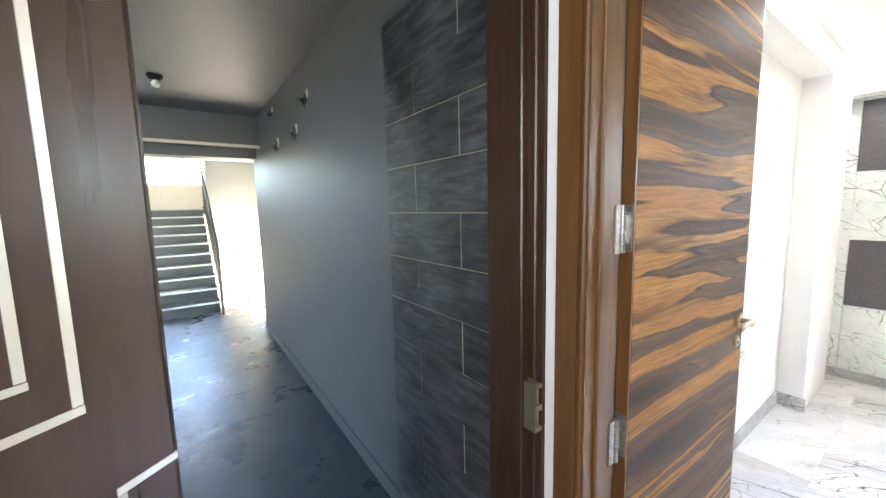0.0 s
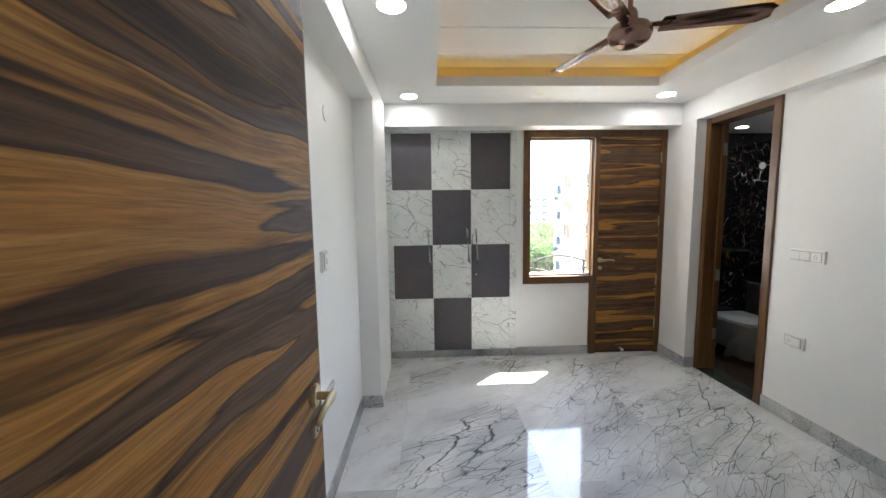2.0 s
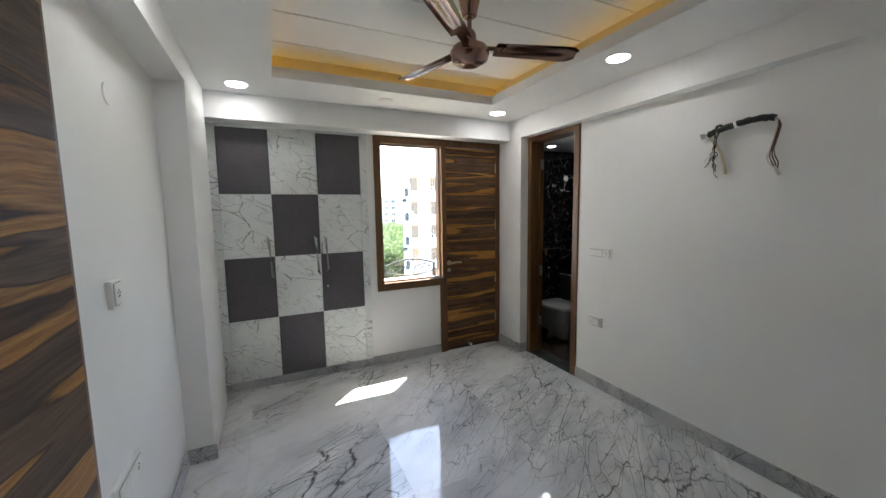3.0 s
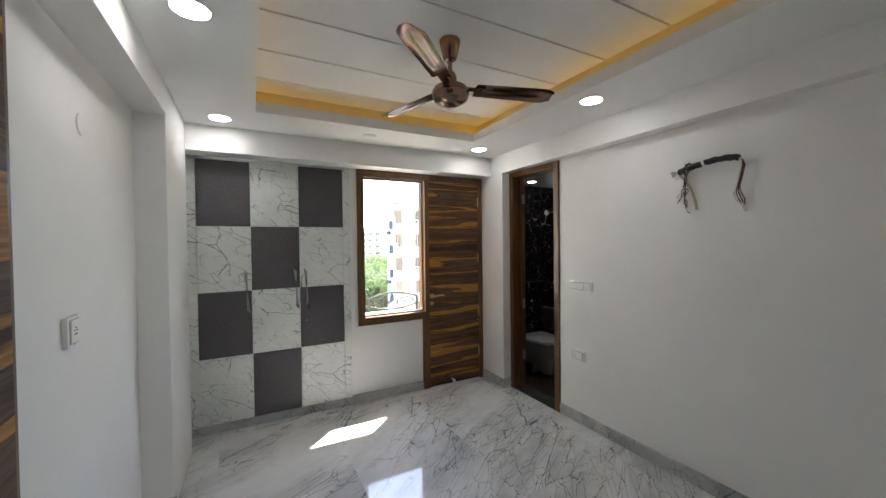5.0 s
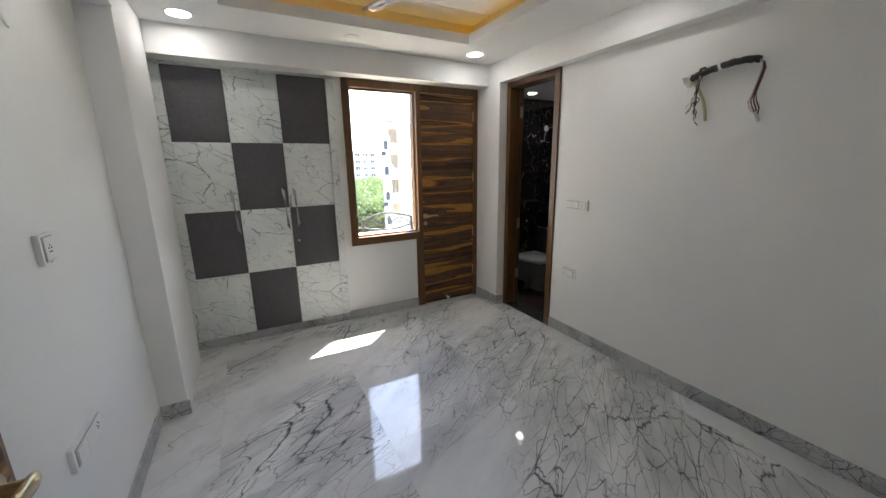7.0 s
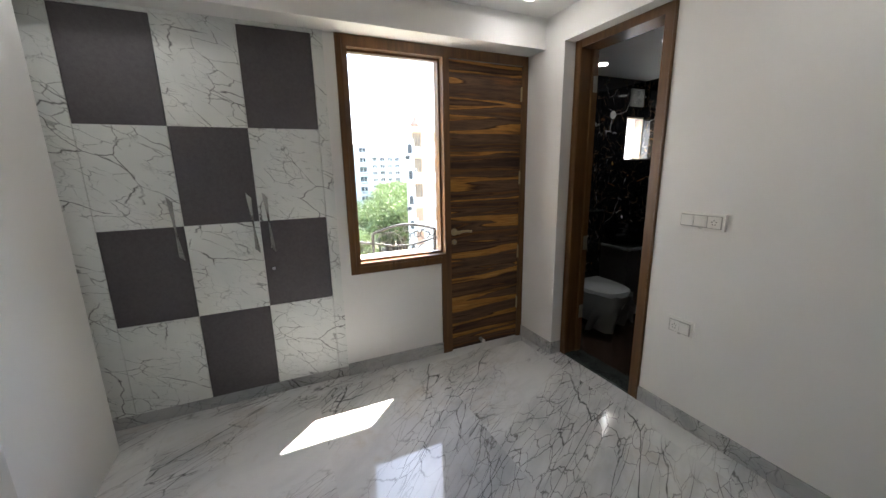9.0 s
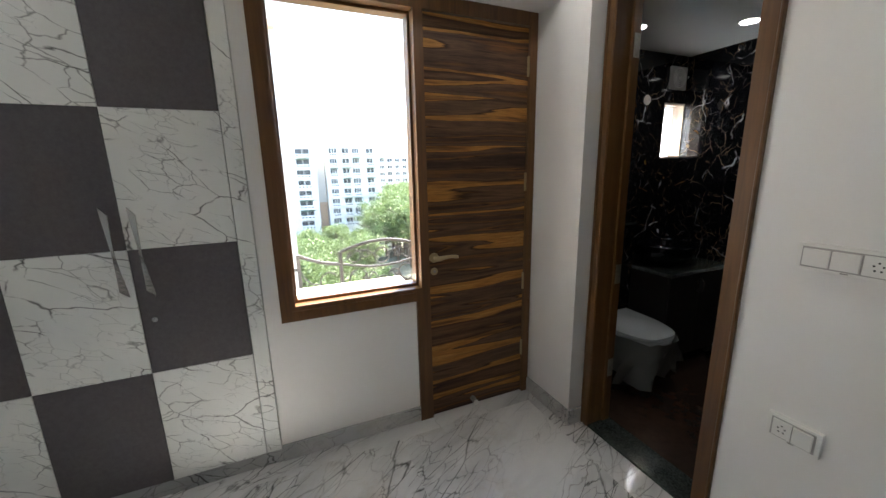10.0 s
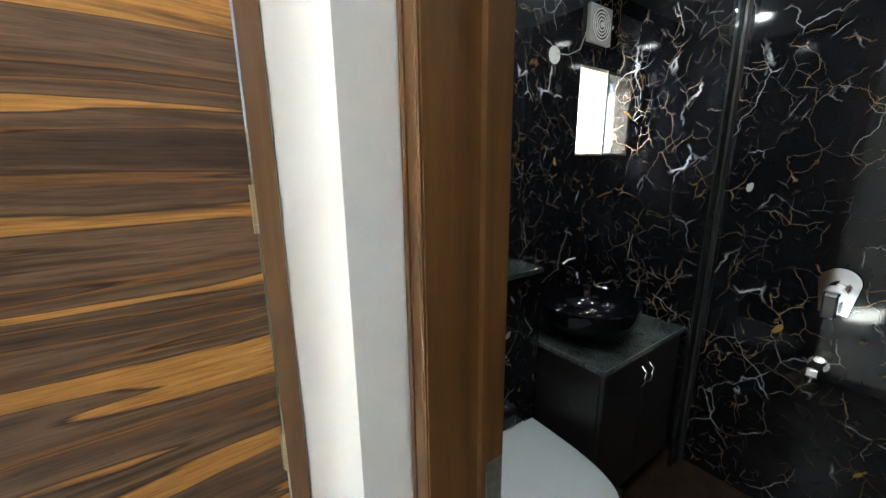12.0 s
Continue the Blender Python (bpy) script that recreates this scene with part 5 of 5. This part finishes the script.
def far_tower(x, y0, y1, z1, depth, storeys, bays, label, mat, seed, h=3.0):
    """A far block of flats that looks along -x: wall, roof, each window with frame, parapet and awning; bays: (from, to) as shares of the width."""
    b = thing("apartment_building", (x, (y0 + y1) / 2, GZ), label, "building", "distant apartment blocks")
    part("wall", box(x, x + depth, y0, y1, GZ, z1), mat, b)
    part("roof", boxes((x - 0.4, x + depth, y0 - 0.3, y1 + 0.3, z1, z1 + 0.4), (x + 2, x + 5, y0 + (y1 - y0) * 0.42, y0 + (y1 - y0) * 0.58, z1 + 0.4, z1 + 1.6)), mat, b)
    rnd = random.Random(seed)
    for s in range(storeys):
        zt = z1 - h * s
        if zt - h < GZ:
            break
        for k, (f0, f1) in enumerate(bays):
            a0, a1 = y0 + (y1 - y0) * f0, y0 + (y1 - y0) * f1
            w = a1 - a0
            inset = w * rnd.uniform(0.0, 0.12)
            win = part("window", box(x - 0.06, x + 0.05, a0 + inset, a1 - inset * 0.4, zt - 1.75, zt - 0.45), M_PANE, b)
            cuts = [a0 + w * q for q in ((0.33, 0.66) if k % 2 else (0.5,))]
            part("frame", boxes(*[(x - 0.12, x - 0.061, q - 0.09, q + 0.09, zt - 1.75, zt - 0.45) for q in cuts]), mat, win)
            bal = part("balcony", boxes((x - 1.1, x - 0.062, a0 - 0.2, a1 + 0.2, zt - 2.85, zt - 2.72), (x - 1.1, x - 1.0, a0 - 0.2, a1 + 0.2, zt - 2.72, zt - 1.85)), mat, b)
            holes = [(x - 1.13, x - 1.101, a0 + w * (q + 0.5) / 4 - w * 0.07, a0 + w * (q + 0.5) / 4 + w * 0.07, zt - 2.45, zt - 2.1) for q in range(4)]
            part("parapet_opening", boxes(*holes), M_PANE, bal)
            if rnd.random() < 0.22:
                part("awning", box(x - 1.3, x - 0.062, a0 - 0.1, a1 + 0.1, zt - 0.42, zt - 0.26), M_AWN, b, "faded blue-green awning")
    for f in (0.0, 1.0):
        y = y0 + (y1 - y0) * f
        part("drain_pipe", box(x - 0.3, x - 0.001, y - 0.15, y + 0.15, GZ, z1 - 0.5), mat, b)
    return b


far_tower(120, -10.0, 1.6, 8.5, 14, 9, ((0.12, 0.46), (0.62, 0.86)), "tall white block of flats with balconies, far off", M_FACADE, 3)
far_tower(120, -28.6, -13.2, 8.7, 14, 9, ((0.08, 0.22), (0.36, 0.50), (0.56, 0.70), (0.80, 0.94)), "tall white block of flats with blue-green awnings, far off", M_FACADE, 5)
link_block = thing("apartment_building", (128, -11.6, GZ), "pale stair block between two towers with a pinkish foot", "building", "distant apartment blocks")
part("wall", box(126, 134, -13.05, -10.15, -8, 8.0), M_FACADE, link_block)
part("base", box(125.9, 134, -13.05, -10.15, GZ, -8.001), M_FACADE2, link_block, "pinkish rendered foot")
far_tower(170, -55.1, -41.0, 7.2, 14, 8, ((0.06, 0.2), (0.3, 0.44), (0.55, 0.7), (0.8, 0.95)), "pale block of flats on the horizon", M_FACADE, 8)


def near_tower():
    """The white block of flats past the garden: barred windows over one another, small arched windows, air conditioners and a red roof turret."""
    x, y1 = 45.0, -14.58
    b = thing("apartment_building", (x, -22, GZ), "white block of flats with barred windows and a red roof turret", "building", "distant apartment blocks")

    def prism(plan, z0, z1):
        bm = bmesh.new()
        lo, hi = [[bm.verts.new((px, py, z)) for px, py in plan] for z in (z0, z1)]
        bm.faces.new(lo[::-1])
        bm.faces.new(hi)
        for i in range(len(plan)):
            j = (i + 1) % len(plan)
            bm.faces.new((lo[i], lo[j], hi[j], hi[i]))
        return bm

    plan = [(x, -36), (x + 14, -36), (x + 14, y1 - 6.5), (x, y1 - 1.0)]
    bay = [(x - 0.6, y1 - 1.0), (x - 0.002, y1 - 1.0), (x + 3, y1 - 2.17), (x + 3, y1 - 1.2), (x - 0.6, y1)]
    part("wall", prism(plan, GZ, 6.0), M_FACADE, b)
    part("corner_bay", prism(bay, GZ, 4.6), M_FACADE, b)
    part("parapet", prism(bay, 4.601, 4.9), M_FACADE, b)
    part("parapet", prism([(x - 0.25, -36), (x + 14, -36), (x + 14, y1 - 6.5), (x - 0.25, y1 - 0.98)], 6.001, 6.3), M_FACADE, b)
    turret = lathe((x + 1.0, -16.5, 0), [(0.62, 6.3), (0.62, 6.6), (0.78, 6.62), (0.40, 7.2), (0.05, 7.9)], 8)
    part("turret_roof", turret, M_TERRACOTTA, b, "faded red turret roof")
    for k in range(7):
        zc = 1.83 - 3.0 * (k - 2)
        if zc > 5:
            continue
        for yc, w in ((-16.16, 1.15), (-19.2, 1.5), (-23.0, 1.3)):
            rec = part("window", box(x - 0.03, x + 0.05, yc - w / 2, yc + w / 2, zc - 0.8, zc + 0.8), M_TERRACOTTA if k in (4, 5) and w < 1.2 else M_PANE, b)
            part("frame", boxes((x - 0.12, x - 0.031, yc - w / 2 - 0.09, yc - w / 2, zc - 0.9, zc + 0.9), (x - 0.12, x - 0.031, yc + w / 2, yc + w / 2 + 0.09, zc - 0.9, zc + 0.9), (x - 0.12, x - 0.031, yc - w / 2, yc + w / 2, zc + 0.8, zc + 0.9)), M_FACADE2, rec)
            bars = bmesh.new()
            for q in range(6):
                a = yc - w / 2 + w * (q + 0.5) / 6
                box(x - 0.10, x - 0.06, a - 0.03, a + 0.03, zc - 0.8, zc + 0.8, bm=bars)
            part("window_bars", bars, M_FACADE2, rec)
            part("sunshade", box(x - 0.6, x - 0.121, yc - w / 2 - 0.2, yc + w / 2 + 0.2, zc + 1.0, zc + 1.1), M_FACADE, b)
            if (k + int(-yc)) % 2 == 0:
                ac = part("air_conditioner", box(x - 0.5, x - 0.122, yc + w / 2 - 0.35, yc + w / 2 + 0.35, zc - 0.85, zc - 0.35, 0.03), M_PLASTIC, b)
                part("fan_grille", cyl((x - 0.515, yc + w / 2 - 0.05, zc - 0.6), 0.19, 0.014, "x", n=14), M_PANE, ac)
        zs = 0.75 - 3.0 * (k - 2)
        if zs < 4:
            small = part("window", boxes((x - 0.64, x - 0.59, y1 - 0.72, y1 - 0.22, zs - 0.5, zs + 0.3)), M_PANE, b)
            part("arch", cyl((x - 0.645, y1 - 0.47, zs + 0.3), 0.25, 0.05, "x", n=16), M_PANE, small)
            part("sill", box(x - 0.85, x - 0.601, y1 - 0.85, y1 - 0.1, zs - 0.62, zs - 0.501), M_FACADE, b)
            if k % 2:
                part("air_conditioner", box(x - 0.95, x - 0.602, y1 - 0.35, y1 + 0.2, zs - 1.2, zs - 0.75, 0.03), M_PANE, b)
    part("string_course", boxes(*[(x - 0.12, x - 0.001, -36, y1 - 1.0, z, z + 0.12) for z in (3.35, 0.35, -2.65, -5.65, -8.65)]), M_FACADE2, b, "peach string courses")
    return b


near_tower()

house = thing("apartment_building", (14, 4, GZ), "cream neighbouring building with a peach bay and iron balconies", "building")
part("wall", box(12.0, 20, -0.72, 12, GZ, 11.0), M_FACADE, house)
part("roof", box(11.7, 20, -0.95, 12, 11.0, 11.4), M_FACADE, house)
part("bay", boxes((9.3, 11.999, 0.26, 0.93, 0.80, 2.05), (9.2, 11.999, 0.20, 0.98, 0.70, 0.80), (9.2, 11.999, 0.20, 3.0, 2.05, 2.2), (9.5, 11.999, 0.93, 3.0, -3.0, 2.05)), M_FACADE2, house, "peach rendered bay")
for z0, z1 in ((1.72, 1.95), (1.36, 1.69), (0.92, 1.32)):
    w = part("window", box(9.27, 9.2995, 0.60, 0.87, z0, z1), M_PANE, house)
    part("frame", boxes((9.255, 9.2695, 0.60, 0.635, z0, z1), (9.255, 9.2695, 0.835, 0.87, z0, z1), (9.255, 9.2695, 0.635, 0.835, z1 - 0.03, z1), (9.255, 9.2695, 0.635, 0.835, z0, z0 + 0.03)), M_PLASTIC, w)
for y0, z0, h in ((0.0, 0.55, 0.5), (-0.15, 2.75, 0.75), (-0.6, 5.0, 0.8), (-0.1, -2.2, 0.6)):
    b = part("balcony", box(11.2, 11.999, y0, y0 + 0.55, z0 - 0.1, z0), M_FACADE, house)
    bars = bmesh.new()
    for k in range(6):
        tube([(11.22, y0 + 0.03 + 0.098 * k, z0 + 0.001), (11.22 - 0.05 * math.sin(1.5), y0 + 0.03 + 0.098 * k, z0 + h * 0.4), (11.22, y0 + 0.03 + 0.098 * k, z0 + h)], 0.014, 6, bm=bars)
    for k in range(8):
        tube([(11.25 + 0.09 * k, y0 + 0.01, z0 + 0.001), (11.25 + 0.09 * k, y0 + 0.01, z0 + h)], 0.014, 6, bm=bars)
    for z in (0.05, h * 0.5, h):
        tube([(11.22, y0 + 0.55, z0 + z), (11.22, y0 + 0.01, z0 + z), (11.95, y0 + 0.01, z0 + z)], 0.018, 6, bm=bars)
    part("balcony_grille", bars, M_IRON, b, "black iron balcony grille")
for y0, z in ((-0.5, -4.2), (-0.5, -7.2), (3.6, 5.5), (3.6, 2.8)):
    part("window", box(11.96, 11.9995, y0, y0 + 0.35, z, z + 0.7), M_PANE, house)
part("ledge", box(11.8, 11.999, -0.72, 0.2, 4.3, 4.42), M_FACADE2, house, "peach string course")


def tree_mesh(seed, h, r):
    rnd = random.Random(seed)
    trunk = bmesh.new()
    tube([(0, 0, 0), (0.1, 0.05, h * 0.25), (0.0, 0.15, h * 0.55), (0.1, 0.1, h * 0.8)], 0.22, 8, bm=trunk)
    for k in range(6):
        a = 2 * math.pi * k / 6 + rnd.random()
        tube([(0.05, 0.1, h * (0.35 + 0.06 * k)), (0.5 * r * math.cos(a) * 0.7, 0.5 * r * math.sin(a) * 0.7, h * (0.5 + 0.06 * k)), (0.8 * r * math.cos(a), 0.8 * r * math.sin(a), h * (0.55 + 0.07 * k))], 0.09, 6, bm=trunk)
    verts, faces = [], []
    clumps = []
    for k in range(26):
        a, q = rnd.uniform(0, 2 * math.pi), rnd.random() ** 0.5
        z = h * rnd.uniform(0.45, 1.0)
        rr = r * q * (1.1 - 0.55 * abs(z / h - 0.68) / 0.35)
        clumps.append((rr * math.cos(a), rr * math.sin(a), z, rnd.uniform(0.5, 1.0) * r * 0.34))
    for cx, cy, cz, cr in clumps:
        for _ in range(75):
            d = Vector((rnd.gauss(0, 1), rnd.gauss(0, 1), rnd.gauss(0, 0.8))).normalized() * cr * rnd.uniform(0.55, 1.1)
            c = Vector((cx, cy, cz)) + d
            u = Vector((rnd.gauss(0, 1), rnd.gauss(0, 1), rnd.gauss(0, 1))).normalized()
            v = u.cross(Vector((rnd.gauss(0, 1), rnd.gauss(0, 1), rnd.gauss(0, 1)))).normalized()
            s = rnd.uniform(0.10, 0.24)
            i = len(verts)
            verts += [tuple(c + u * s), tuple(c + v * s * 0.55), tuple(c - u * s), tuple(c - v * s * 0.55)]
            faces.append((i, i + 1, i + 2, i + 3))
    me = bpy.data.meshes.new("crown")
    me.from_pydata(verts, [], faces)
    me.materials.append(M_LEAFG)
    return finish(trunk, "trunk", M_BARK, True), me


kinds = [tree_mesh(s, 7.5 + s * 0.6, 3.0 + 0.25 * s) for s in range(4)]
rnd = random.Random(11)
spots = []
for k in range(100):
    a = radians(rnd.uniform(-24, 7))
    d = rnd.uniform(30, 88) if a > radians(-11) else rnd.choice((rnd.uniform(42, 55), rnd.uniform(76, 112)))
    spots.append((3 + d * math.cos(a), -1 + d * math.sin(a), d))
for k in range(46):
    a, d = radians(rnd.uniform(-19.5, -14.6)), rnd.uniform(66, 150)
    spots.append((3 + d * math.cos(a), -1 + d * math.sin(a), d))
for k, (x, y, d) in enumerate(spots):
    if 41 < x < 62 and y < -11.5 or 115 < x < 137 and -32 < y or x < 24 and y > -4.0:
        continue
    t = thing("tree", (x, y, GZ), "leafy green tree below the balcony", "tree", "garden trees")
    trunk_me, crown_me = kinds[k % 4]
    sc = rnd.uniform(0.8, 1.08) * (0.9 if y > -14 else 1.15) * (1.35 if k >= 100 else 1.0)
    for name, me in (("trunk", trunk_me), ("crown", crown_me)):
        o = new(name, me)
        o.parent = t
        o.scale = (sc, sc, sc)
        o.rotation_euler = (0, 0, rnd.uniform(0, 6))

# ---- pieces: cladding planks and floor slabs ----
cladding = structure("wall_cladding", box(1.1690, 1.20, 0.992, 1.66, 0, 2.15), M_GROUT, "dark slate-look plank cladding")
z = 0.0
row = 0
while z < 2.149:
    z1 = min(z + 0.1765, 2.15)
    cuts = (0.992, 1.172, 1.66) if row % 2 == 1 else (0.992, 1.437, 1.66)
    for y0, y1 in zip(cuts, cuts[1:]):
        p = new("plank_tile", finish(box(1.1645 + 0.002 * random.random(), 1.1689, y0 + 0.003, y1 - 0.003, z + 0.0012, z1 - 0.0012, 0.0008), "plank_tile", M_CLAD, False))
        p.parent = cladding
    z, row = z1, row + 1
for col in range(5):
    for rw in range(6):
        x0, y0 = -3.445 + 1.6 * col, -3.395 + 0.8 * rw
        x1, y1 = min(x0 + 1.6, 4.664), min(y0 + 0.8, 0.924)
        x0, y0 = max(x0, -1.95), max(y0, -2.59)
        for a0, a1, b0, b1 in ((x0, min(x1, 1.2), y0, min(y1, 0.799)), (max(x0, 1.2), x1, max(y0, -1.954), y1)):
            if a1 - a0 > 0.02 and b1 - b0 > 0.02:
                p = new("floor_tile", finish(box(a0 + 0.0006, a1 - 0.0006, b0 + 0.0006, b1 - 0.0006, -0.0007, 0.0), "floor_tile", M_FLOOR, False))
                p.parent = floor
